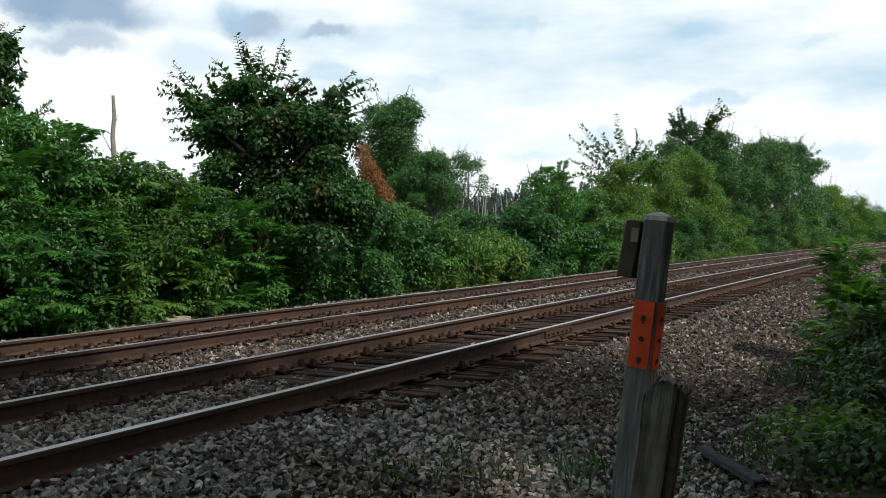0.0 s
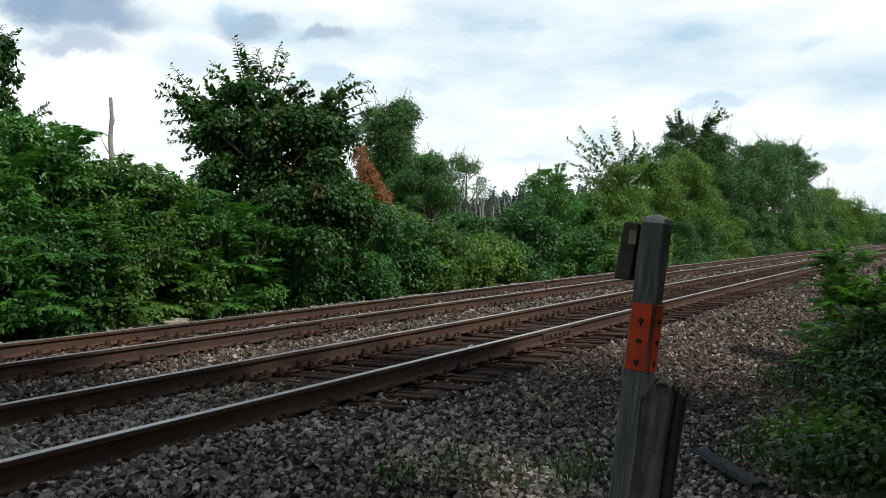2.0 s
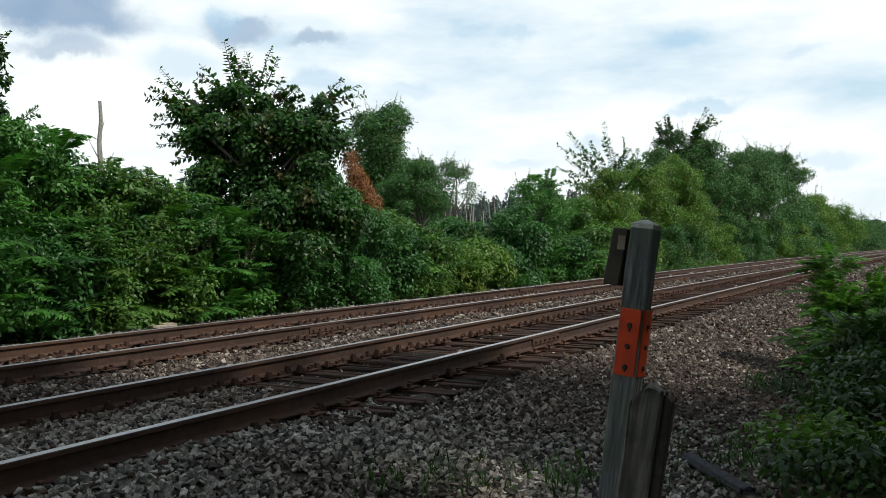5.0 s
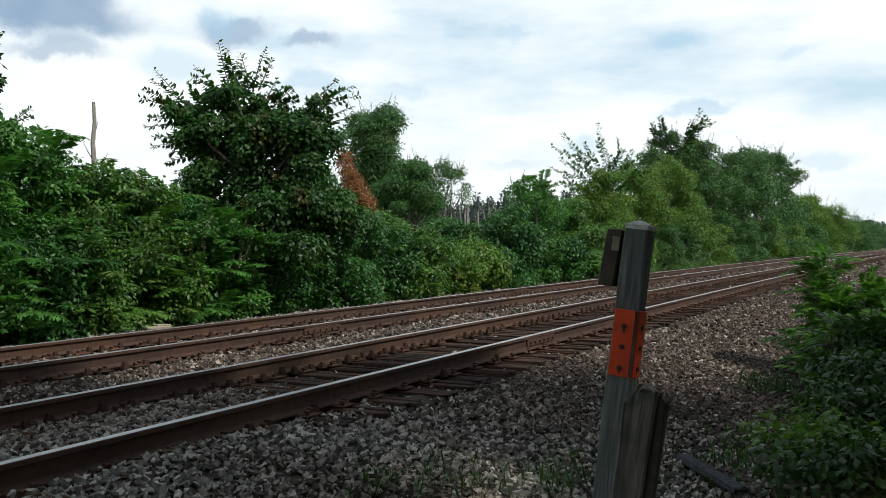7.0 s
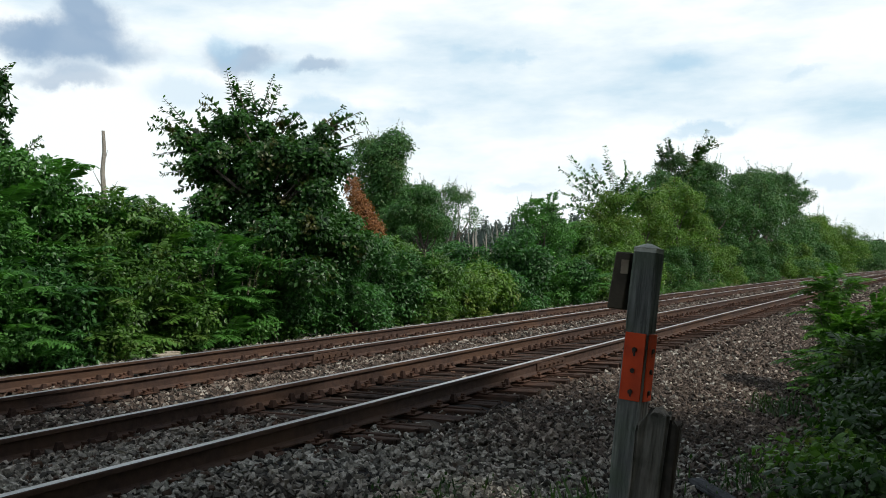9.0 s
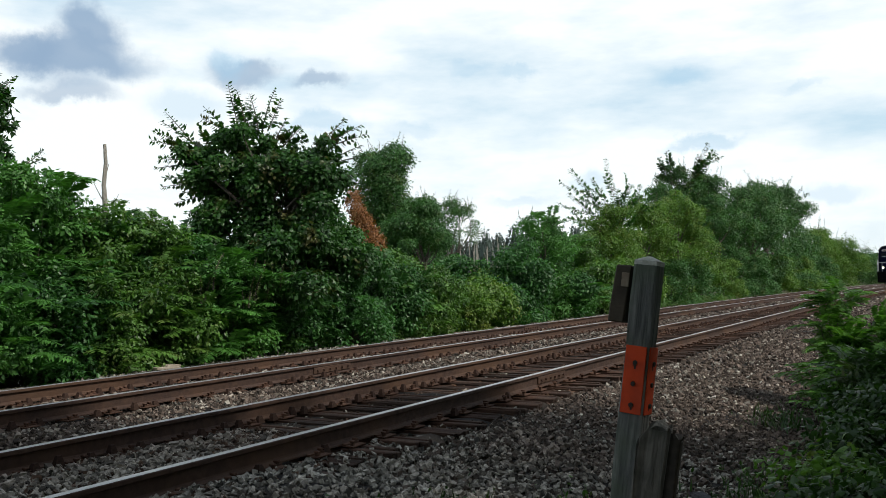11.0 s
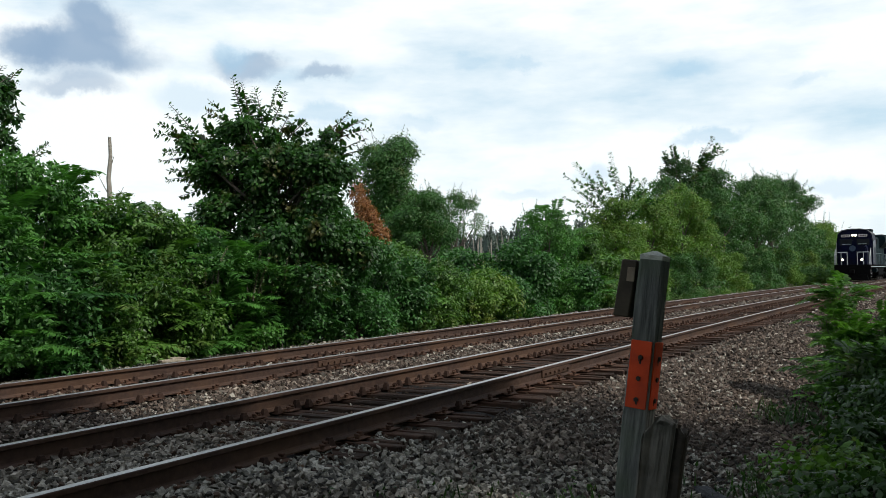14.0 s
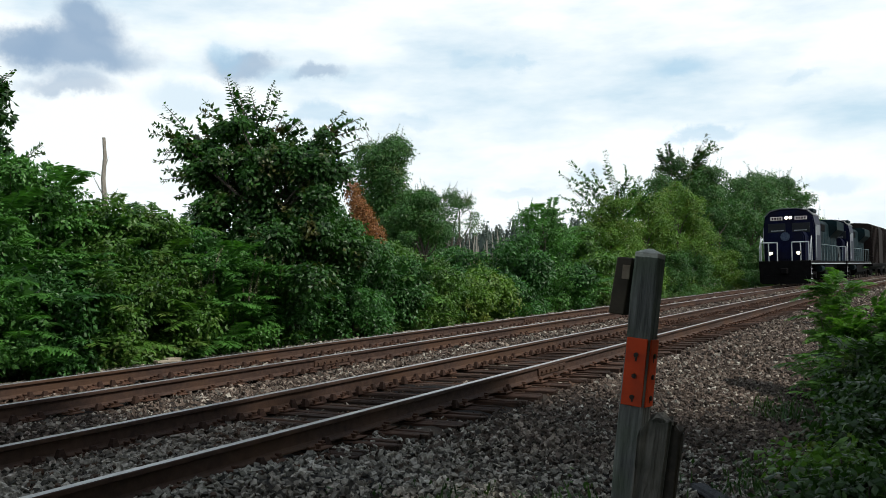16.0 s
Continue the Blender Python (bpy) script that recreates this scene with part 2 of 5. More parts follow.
M_TAN = material("faded_tag", (0.20, 0.165, 0.12), (0.14, 0.11, 0.08), scale=30, rough=0.8)
M_PLANK = material("rotten_plank", (0.025, 0.026, 0.028), (0.06, 0.062, 0.065), scale=22, rough=0.95, bump=0.8, bump_scale=40)
M_PALE = material("pale_board", (0.36, 0.32, 0.26), (0.26, 0.22, 0.17), scale=18, rough=0.9, bump=0.3)
M_BARK = material("bark", (0.065, 0.055, 0.045), (0.12, 0.105, 0.09), scale=22, rough=0.95, bump=0.7, bump_scale=45)
M_PALEBARK = material("pale_bark", (0.22, 0.20, 0.17), (0.33, 0.31, 0.27), scale=16, rough=0.95, bump=0.5)

L_VINE = leaf_material("vine_leaf", (0.005, 0.025, 0.006), (0.060, 0.184, 0.040))
L_SHRUB = leaf_material("shrub_leaf", (0.007, 0.030, 0.005), (0.104, 0.231, 0.038), dry=(0.17, 0.18, 0.06), dry_amount=0.45)
L_TREE = leaf_material("broad_leaf", (0.005, 0.023, 0.005), (0.048, 0.140, 0.026), dry=(0.11, 0.07, 0.028), dry_amount=0.6)
L_SUMAC = leaf_material("sumac_leaf", (0.011, 0.050, 0.010), (0.101, 0.267, 0.052))
L_LINESIDE = leaf_material("lineside_sumac_leaf", (0.021, 0.068, 0.012), (0.139, 0.293, 0.048), through=0.42)
L_BRIGHT = leaf_material("bright_leaf", (0.042, 0.110, 0.014), (0.125, 0.220, 0.034), dry=(0.19, 0.18, 0.04), dry_amount=0.5, through=0.35)
L_FAR = leaf_material("far_leaf", (0.014, 0.051, 0.013), (0.067, 0.175, 0.041), dry=(0.12, 0.13, 0.04), dry_amount=0.5)
L_DEAD = leaf_material("dead_leaf", (0.17, 0.065, 0.020), (0.28, 0.125, 0.040), through=0.2)
L_PLUME = leaf_material("pale_plume", (0.16, 0.22, 0.09), (0.26, 0.31, 0.15), through=0.2)
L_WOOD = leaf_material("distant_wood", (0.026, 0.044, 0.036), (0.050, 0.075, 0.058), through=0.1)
# darkened leaf colour carries the shade low down under the lineside bushes
L_WEED_SHADED = leaf_material("shaded_weed_leaf", (0.007, 0.025, 0.005), (0.047, 0.102, 0.019), dry=(0.10, 0.095, 0.04), dry_amount=0.5)


# ================= plan: along the tracks (s) and across them (o, to the left) =================
HEADING, BEND, BEND_FROM, BEND_LEN = 0.5077, 0.0006, -11.96, 232.0
ALONG = Vector((math.sin(HEADING), math.cos(HEADING), 0))
ACROSS = Vector((-math.cos(HEADING), math.sin(HEADING), 0))
NEAR_C, FAR_C, GAUGE = 5.113, 8.555, 1.505
TIE_STEP = 0.49


def shift(s):
    u = np.clip(np.asarray(s, float) - BEND_FROM, 0, BEND_LEN)
    return -BEND * u * u / 2 - BEND * BEND_LEN * np.maximum(np.asarray(s, float) - BEND_FROM - BEND_LEN, 0)


def turn_at(s):
    return HEADING + BEND * min(max(s - BEND_FROM, 0), BEND_LEN)


def at(s, o, z=0.0):
    """World place of a point s metres along and o metres to the left of the camera's own line beside the tracks."""
    p = ALONG * s + ACROSS * (o + float(shift(s)))
    return Vector((p.x, p.y, z))


def at_many(s, o, z):
    w = o + shift(s)
    return np.stack([s * ALONG.x + w * ACROSS.x, s * ALONG.y + w * ACROSS.y, z], -1)


PROFILE_O = [-2000, -6, 0.2, 1.5, 2.2, 3.3, 4.0, 6.4, 6.85, 7.3, 9.8, 10.5, 11.3, 13.0, 40, 2000]
PROFILE_Z = [-0.75, -0.62, -0.58, -0.56, -0.50, -0.31, -0.225, -0.215, -0.26, -0.215, -0.215, -0.26, -0.36, -0.45, -0.75, -0.8]


def ground_z(s, o):
    s, o = np.asarray(s, float), np.asarray(o, float)
    z = np.interp(o, PROFILE_O, PROFILE_Z)
    heap = np.clip((6.3 - s) / 2.0, 0, 1) * np.clip((6.3 - o) / 0.5, 0, 1) * np.clip((o - 2.6) / 1.2, 0, 1)
    return z + 0.05 * heap + 0.012 * np.sin(s * 2.1 + o * 1.3) * np.clip(o / 2, 0, 1)


def part(name, bm, mat, parent=None, label=""):
    me = bpy.data.meshes.new(name)
    bm.to_mesh(me)
    bm.free()
    for m in (mat if isinstance(mat, (list, tuple)) else [mat]):
        me.materials.append(m)
    ob = new(name, me)
    ob.parent = parent
    if label:
        ob["label"] = label
    return ob


def big_mesh(name, verts, faces, mat, smooth=False):
    """A mesh straight from arrays; faces all have the same number of corners."""
    verts, faces = np.asarray(verts, np.float32), np.asarray(faces, np.int32)
    me = bpy.data.meshes.new(name)
    nf, k = faces.shape
    me.vertices.add(len(verts))
    me.vertices.foreach_set("co", verts.ravel())
    me.loops.add(nf * k)
    me.loops.foreach_set("vertex_index", faces.ravel())
    me.polygons.add(nf)
    me.polygons.foreach_set("loop_start", np.arange(0, nf * k, k, dtype=np.int32))
    me.polygons.foreach_set("use_smooth", np.full(nf, smooth, dtype=bool))
    me.materials.append(mat)
    me.update(calc_edges=True)
    return me


def thing(name, place, label, category, group="", kind="", rz=0.0):
    ob = new(name)
    ob.matrix_basis = Matrix.Translation(place) @ Matrix.Rotation(rz, 4, "Z")
    ob.empty_display_size = 0.2
    return tagged(ob, label, category, group, kind)


def box(bm, x0, y0, z0, x1, y1, z1, bevel=0.0, mat_i=0):
    r = bmesh.ops.create_cube(bm, size=1, matrix=Matrix.Translation(((x0 + x1) / 2, (y0 + y1) / 2, (z0 + z1) / 2))
                              @ Matrix.Diagonal((x1 - x0, y1 - y0, z1 - z0, 1)))
    for f in {f for v in r["verts"] for f in v.link_faces}:
        f.material_index = mat_i
    if bevel:
        es = list({e for v in r["verts"] for e in v.link_edges})
        bmesh.ops.bevel(bm, geom=es, offset=bevel, segments=1, affect="EDGES")
    return r


def rod(bm, a, b, r0, r1=None, seg=8):
    a, b = Vector(a), Vector(b)
    d = b - a
    m = Matrix.Translation((a + b) / 2) @ d.to_track_quat("Z", "Y").to_matrix().to_4x4()
    bmesh.ops.create_cone(bm, cap_ends=True, segments=seg, radius1=r0, radius2=r0 if r1 is None else r1, depth=d.length, matrix=m)


# ================= ground =================
def build_ground():
    ss = np.concatenate([[-1500, -600, -200, -60, -20, -8], np.arange(-4, 30, 0.25), np.arange(30, 120, 1.0), np.arange(120, 260, 6),
                         [300, 400, 600, 1000, 1800, 3000]])
    oo = np.concatenate([[-2000, -800, -250, -80, -30, -12, -6], np.arange(-4, 14, 0.2), np.arange(14, 40, 2), [60, 120, 300, 800, 2000]])
    S, O = np.meshgrid(ss, oo, indexing="ij")
    Z = ground_z(S, O)
    rng = np.random.default_rng(3)
    Z = Z + rng.normal(0, 0.008, Z.shape) * (np.abs(O - 5) < 9)
    V = at_many(S.ravel(), O.ravel(), Z.ravel())
    n, m = S.shape
    i, j = np.meshgrid(np.arange(n - 1), np.arange(m - 1), indexing="ij")
    a = (i * m + j).ravel()
    F = np.stack([a, a + m, a + m + 1, a + 1], 1)[:, ::-1]
    me = big_mesh("ground", V, F, M_BED_SHADE, True)
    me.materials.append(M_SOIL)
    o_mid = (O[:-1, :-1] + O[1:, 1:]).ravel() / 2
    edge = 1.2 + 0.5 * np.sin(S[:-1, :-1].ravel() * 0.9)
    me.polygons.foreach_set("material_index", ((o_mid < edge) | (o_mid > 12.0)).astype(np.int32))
    tagged(new("ground", me), "crushed-stone railway bed, shade of its gaps painted near-black, dark soil beside it", "ground", kind="structure")


build_ground()


# ================= ballast stones =================
def on_tie(s, o):
    """True over the ties that lie bare."""
    k = np.abs((s - TIE_OFF) / TIE_STEP - np.round((s - TIE_OFF) / TIE_STEP)) * TIE_STEP
    near = (np.abs(o - NEAR_C) < 1.38) & (k < 0.125) & (s > 6.2)
    return near


TIE_OFF = 0.16


def build_ballast():
    rng = np.random.default_rng(11)
    P, SZ, RUST = [], [], []
    for s0, s1, o0, o1, dens, lo, hi in ((-8, 1.2, 1.2, 12.0, 70, 0.04, 0.09), (1.2, 9, 0.4, 6.9, 920, 0.020, 0.056), (9, 14, 0.7, 6.9, 680, 0.022, 0.058),
                                         (4, 14, 6.9, 12.9, 480, 0.024, 0.060), (14, 30, 0.9, 12.9, 210, 0.034, 0.078),
                                         (30, 60, 1.0, 12.6, 60, 0.05, 0.11), (60, 130, 0.0, 12.6, 14, 0.07, 0.15)):
        n = int((s1 - s0) * (o1 - o0) * dens)
        s, o = rng.uniform(s0, s1, n), rng.uniform(o0, o1, n)
        size = lo + (hi - lo) * rng.beta(1.6, 2.6, n)
        thin = np.where(o < 2.0, rng.random(n) < np.clip((o - 0.3) / 1.5, 0.05, 1), True)
        thin &= np.where(o > 12.2, rng.random(n) < np.clip((13.2 - o) / 1.0, 0, 1), True)
        bare = on_tie(s, o) & (rng.random(n) < np.where(s < 9, 0.62, 0.84))
        foot = np.zeros(n, bool)
        for c in (NEAR_C, FAR_C):
            for g in (-GAUGE / 2, GAUGE / 2):
                foot |= np.abs(o - c - g) < 0.085 + size * 0.4
        keep = thin & ~bare & ~foot
        s, o, size = s[keep], o[keep], size[keep]
        z = ground_z(s, o) + size * rng.uniform(-0.15, 0.5, len(s))
        crib = (np.abs(o - NEAR_C) < 1.3) & (s > 6.4)
        z = np.where(crib, z - 0.03, z)
        P.append(at_many(s, o, z))
        SZ.append(size)
        between = (np.abs(o - NEAR_C) < 1.25) & (rng.random(len(s)) < np.clip((s - 5.0) / 3.0, 0.1, 0.95))
        between |= (np.abs(o - FAR_C) < 0.8) & (rng.random(len(s)) < 0.6)
        old = (o < 3.9) & (rng.random(len(s)) < np.clip((s - 5.5) / 4.0, 0.05, 0.85)) | (o > 6.3) & (o < 7.75) & (rng.random(len(s)) < 0.75)
        RUST.append(np.where(between, 1, np.where(old, 2, 0)))
    P, SZ = np.concatenate(P), np.concatenate(SZ)
    n = len(P)
    cube = np.array([[x, y, z] for x in (-1, 1) for y in (-1, 1) for z in (-1, 1)], float) * 0.5
    faces = np.array([[0, 1, 3, 2], [4, 6, 7, 5], [0, 4, 5, 1], [2, 3, 7, 6], [0, 2, 6, 4], [1, 5, 7, 3]])
    dims = np.stack([rng.uniform(0.8, 1.45, n), rng.uniform(0.6, 1.0, n), rng.uniform(0.35, 0.75, n)], 1)
    C = cube[None] * dims[:, None] + rng.normal(0, 0.12, (n, 8, 3))
    C *= SZ[:, None, None]
    q = rng.normal(0, 1, (n, 4)) * np.array([1.0, 0.55, 0.55, 1.0])
    q /= np.linalg.norm(q, axis=1)[:, None]
    w, x, y, z = q.T
    R = np.stack([np.stack([1 - 2 * (y * y + z * z), 2 * (x * y - z * w), 2 * (x * z + y * w)], 1),
                  np.stack([2 * (x * y + z * w), 1 - 2 * (x * x + z * z), 2 * (y * z - x * w)], 1),
                  np.stack([2 * (x * z - y * w), 2 * (y * z + x * w), 1 - 2 * (x * x + y * y)], 1)], 1)
    V = np.einsum("nij,nkj->nki", R, C) + P[:, None]
    F = (faces[None] + (np.arange(n) * 8)[:, None, None]).reshape(-1, 4)
    me = big_mesh("ballast", V.reshape(-1, 3), F, M_STONE)
    me.materials.append(M_STONE_RUSTY)
    me.materials.append(M_STONE_BROWN)
    me.polygons.foreach_set("material_index", np.repeat(np.concatenate(RUST), 6).astype(np.int32))
    tagged(new("ballast", me), "loose angular grey and brown crushed railway stones", "ballast", kind="stuff")


# ================= tracks =================
# half outline of a flat-bottomed rail: across, up (head top at 0)
RAIL_OUTLINE = [(0.0, 0.0), (0.022, 0.0), (0.031, -0.004), (0.0345, -0.012), (0.0335, -0.036), (0.0085, -0.047), (0.008, -0.135), (0.020, -0.147),
                (0.069, -0.157), (0.069, -0.168)]


def rail_mesh(c, s_from, s_to):
    ring = RAIL_OUTLINE + [(-a, b) for a, b in RAIL_OUTLINE[:0:-1]]
    k = len(ring)
    ss = np.concatenate([np.arange(s_from, 60, 1.5), np.arange(60, s_to, 5)])
    V = np.concatenate([at_many(np.full(k, s), np.array([c + a for a, _ in ring]), np.array([b for _, b in ring])) for s in ss])
    n = len(ss)
    i, j = np.meshgrid(np.arange(n - 1), np.arange(k), indexing="ij")
    F = np.stack([i * k + j, i * k + (j + 1) % k, (i + 1) * k + (j + 1) % k, (i + 1) * k + j], -1).reshape(-1, 4)
    me = big_mesh("rail", V, F, M_RUST)
    me.materials.append(M_HEAD)
    jj = np.tile(np.arange(k), n - 1)
    me.polygons.foreach_set("material_index", np.isin(jj, (0, 1, k - 2, k - 1)).astype(np.int32))
    return me


def tie_mesh(variant):
    rng = random.Random(variant)
    bm = bmesh.new()
    cuts = [-0.11, rng.uniform(-.05, -.02), rng.uniform(.02, .055), 0.11]
    for y0, y1 in zip(cuts, cuts[1:]):
        top = rng.uniform(-0.016, 0.002)
        box(bm, -1.3 + rng.uniform(-.07, .04), y0 + 0.003, -0.18, 1.3 + rng.uniform(-.06, .07), y1 - 0.003, top, 0.007)
    for v in bm.verts:
        v.co += Vector((0, rng.uniform(-.004, .004), rng.uniform(-.006, .004)))
    me = bpy.data.meshes.new("tie")
    bm.to_mesh(me)
    bm.free()
    me.materials.append(M_TIE)
    return me


def plate_mesh():
    bm = bmesh.new()
    box(bm, -0.18, -0.098, 0.0, 0.18, 0.098, 0.012, 0.003)
    box(bm, -0.11, -0.098, 0.010, -0.072, 0.098, 0.026, 0.003)
    box(bm, 0.072, -0.098, 0.010, 0.11, 0.098, 0.026, 0.003)
    for x, y in ((-0.092, -0.06), (0.092, 0.06), (-0.15, 0.055), (0.15, -0.055)):
        box(bm, x - 0.013, y - 0.013, 0.0, x + 0.013, y + 0.013, 0.042)
        box(bm, x - 0.022, y - 0.018, 0.036, x + 0.022, y + 0.018, 0.052, 0.004)
    me = bpy.data.meshes.new("tie_plate")
    bm.to_mesh(me)
    bm.free()
    me.materials.append(M_PLATE)
    return me


def build_track(c, label, seed, bury, spans):
    rng = random.Random(seed)
    track = tagged(new("railway_track"), label, "railway track", "parallel tracks")
    for g in (-GAUGE / 2, GAUGE / 2):
        r = new("rail", rail_mesh(c + g, -40, 420))
        r.parent = track
    ties, plate = [tie_mesh(seed * 10 + i) for i in range(5)], plate_mesh()
    for i in range(148):
        s = TIE_OFF + TIE_STEP * (i + 2) + rng.uniform(-.02, .02)
        t = new("tie", rng.choice(ties))
        t.parent = track
        t.matrix_basis = Matrix.Translation(at(s, c + rng.uniform(-.04, .04), -0.183 - bury)) @ Matrix.Rotation(math.pi - turn_at(s) + rng.uniform(-.028, .028), 4, "Z") @ Matrix.Rotation(rng.uniform(-.05, .05), 4, "X")
        for g in (-GAUGE / 2, GAUGE / 2):
            p = new("tie_plate", plate)
            p.parent = t
            p.matrix_basis = t.matrix_basis.inverted() @ Matrix.Translation(at(s, c + g, -0.182)) @ Matrix.Rotation(-turn_at(s), 4, "Z")
    # the far ties, too many and too small to pick apart
    V, F = [], []
    cube = np.array([[x, y, z] for x in (-1, 1) for y in (-1, 1) for z in (-1, 1)], float)
    faces = np.array([[0, 1, 3, 2], [4, 6, 7, 5], [0, 4, 5, 1], [2, 3, 7, 6], [0, 2, 6, 4], [1, 5, 7, 3]])
    for i in range(150, 560):
        s = TIE_OFF + TIE_STEP * i
        for hx, hy, z0, z1, cc in ((0.11, 1.3, -0.33, -0.183 - bury, c), (0.10, 0.18, -0.183, -0.14, c - GAUGE / 2), (0.10, 0.18, -0.183, -0.14, c + GAUGE / 2)):
            F.append(faces + 8 * len(V))
            V.append(at_many(s + cube[:, 0] * hx, cc + cube[:, 1] * hy, np.where(cube[:, 2] < 0, z0, z1)))
    ob = new("distant_ties", big_mesh("distant_ties", np.concatenate(V), np.concatenate(F), M_TIE))
    ob.parent = track
    ob["kind"] = "stuff"
    # clip-on rail anchors either side of each tie; those far off are joined
    V, F = [], []
    wedge = np.array([[-1, -1, 0], [1, -1, 0], [1, 1, 0], [-1, 1, 0], [-.45, -.4, 1], [.45, -.4, 1], [.45, .4, 1], [-.45, .4, 1]], float)
    wf = np.array([[0, 3, 2, 1], [4, 5, 6, 7], [0, 1, 5, 4], [1, 2, 6, 5], [2, 3, 7, 6], [3, 0, 4, 7]])
    one = big_mesh("rail_anchor", wedge * np.array([0.036, 0.045, 1.0]), wf, M_ANCHOR)
    for g, side, chance in ((-GAUGE / 2, -1, spans[0]), (GAUGE / 2, -1, spans[1])):
        for i in range(2, 190):
            for e in (-0.145, 0.145):
                if rng.random() > chance:
                    continue
                s = TIE_OFF + TIE_STEP * i + e
                hgt = rng.uniform(0.055, 0.085) * (1.15 if chance > 0.8 else 1.0)
                if i < 75:
                    a = new("rail_anchor", one)
                    a.parent = track
                    a.matrix_basis = (Matrix.Translation(at(s, c + g + side * 0.085, -0.19)) @ Matrix.Rotation(rng.uniform(-.15, .15) - turn_at(s), 4, "Z")
                                      @ Matrix.Diagonal((1, 1, hgt, 1)))
                else:
                    F.append(wf + 8 * len(V))
                    V.append(at_many(s + wedge[:, 0] * 0.045, c + g + side * 0.085 + wedge[:, 1] * 0.036, -0.19 + wedge[:, 2] * hgt))
    ob = new("distant_anchor_row", big_mesh("distant_anchor_row", np.concatenate(V), np.concatenate(F), M_ANCHOR))
    ob.parent = track
    ob["kind"] = "stuff"
    # bolted joint bars
    for s, g in ((10.6, -GAUGE / 2), (21.3, GAUGE / 2)):
        bm = bmesh.new()
        for side in (-1, 1):
            box(bm, -0.45, side * 0.018 - 0.012, -0.135, 0.45, side * 0.018 + 0.012, -0.045, 0.005)
            for k in range(6):
                x = -0.37 + k * 0.148
                rod(bm, (x, side * 0.028, -0.09), (x, side * 0.055, -0.09), 0.017, seg=6)
        j = part("joint_bar", bm, M_RUST, track, "bolted rusty joint bars")
        j.matrix_basis = Matrix.Translation(at(s, c + g)) @ Matrix.Rotation(math.pi / 2 - turn_at(s), 4, "Z")
    return track


build_track(NEAR_C, "rusty railway track with bare dark wooden ties in grey ballast", 1, 0.0, (0.15, 0.9))
build_track(FAR_C, "rusty railway track with ties buried in grey ballast", 2, 0.03, (0.5, 0.75))
build_ballast()


# ================= plants =================
def rot_frames(d, up_bias, rng):
    """Unit tip directions d -> side vectors."""
    r = rng.normal(0, 1, d.shape) + np.array([0, 0, up_bias])
    side = np.cross(d, r)
    side /= np.linalg.norm(side, axis=1)[:, None] + 1e-9
    return side


def leaves_at(P, tip, size, rng, width=0.6, fold=0.16, up_bias=3.0, face=None):
    """Folded four-cornered leaves: base at P, pointing along tip; their upper sides look along face, or mostly up."""
    n = len(P)
    tip = tip / (np.linalg.norm(tip, axis=1)[:, None] + 1e-9)
    if face is None:
        side = rot_frames(tip, up_bias, rng)
    else:
        side = np.cross(tip, face)
        side /= np.linalg.norm(side, axis=1)[:, None] + 1e-9
    nrm = np.cross(side, tip)
    L = (size * rng.uniform(0.65, 1.3, n))[:, None]
    mid = P + tip * L * 0.45 + nrm * L * fold * 0.6
    a, b = mid + side * L * width * 0.5 - nrm * L * fold, mid - side * L * width * 0.5 - nrm * L * fold
    V = np.stack([P, a, P + tip * L, b], 1)
    return V


def quads_to_mesh(name, chunks, mat):
    V = np.concatenate(chunks).reshape(-1, 3)
    n = len(V) // 4
    b = np.arange(n)[:, None] * 4
    F = np.concatenate([b + np.array([[0, 1, 2]]), b + np.array([[0, 2, 3]])])
    return big_mesh(name, V, F, mat, False)


def clump_leaves(clumps, n, size, rng, shell=0.5, droop=0.35, **kw):
    """n leaves spread over ellipsoid clumps (x, y, z, rx, ry, rz), densest near their skins."""
    C = np.asarray(clumps, float)
    w = (C[:, 3] * C[:, 4] * C[:, 5]) ** 0.667
    i = rng.choice(len(C), n, p=w / w.sum())
    d = rng.normal(0, 1, (n, 3))
    d /= np.linalg.norm(d, axis=1)[:, None]
    d[:, 2] = np.where((d[:, 2] < -0.25) & (rng.random(n) < 0.6), -d[:, 2], d[:, 2])
    r = rng.uniform(shell, 1.0, n) ** 0.4 * (1 + 0.2 * rng.normal(0, 1, n).clip(-1.5, 2.2))
    P = C[i, :3] + d * C[i, 3:] * r[:, None]
    face = d * np.array([1.0, 1.0, 0.8]) + np.array([0, 0, 0.45]) + rng.normal(0, 0.62, (n, 3))
    face /= np.linalg.norm(face, axis=1)[:, None]
    tip = d * 0.5 + rng.normal(0, 0.7, (n, 3)) - np.array([0, 0, droop + 0.25])
    tip -= face * (tip * face).sum(1)[:, None] * 0.8
    return leaves_at(P, tip, size, rng, face=face, **kw)


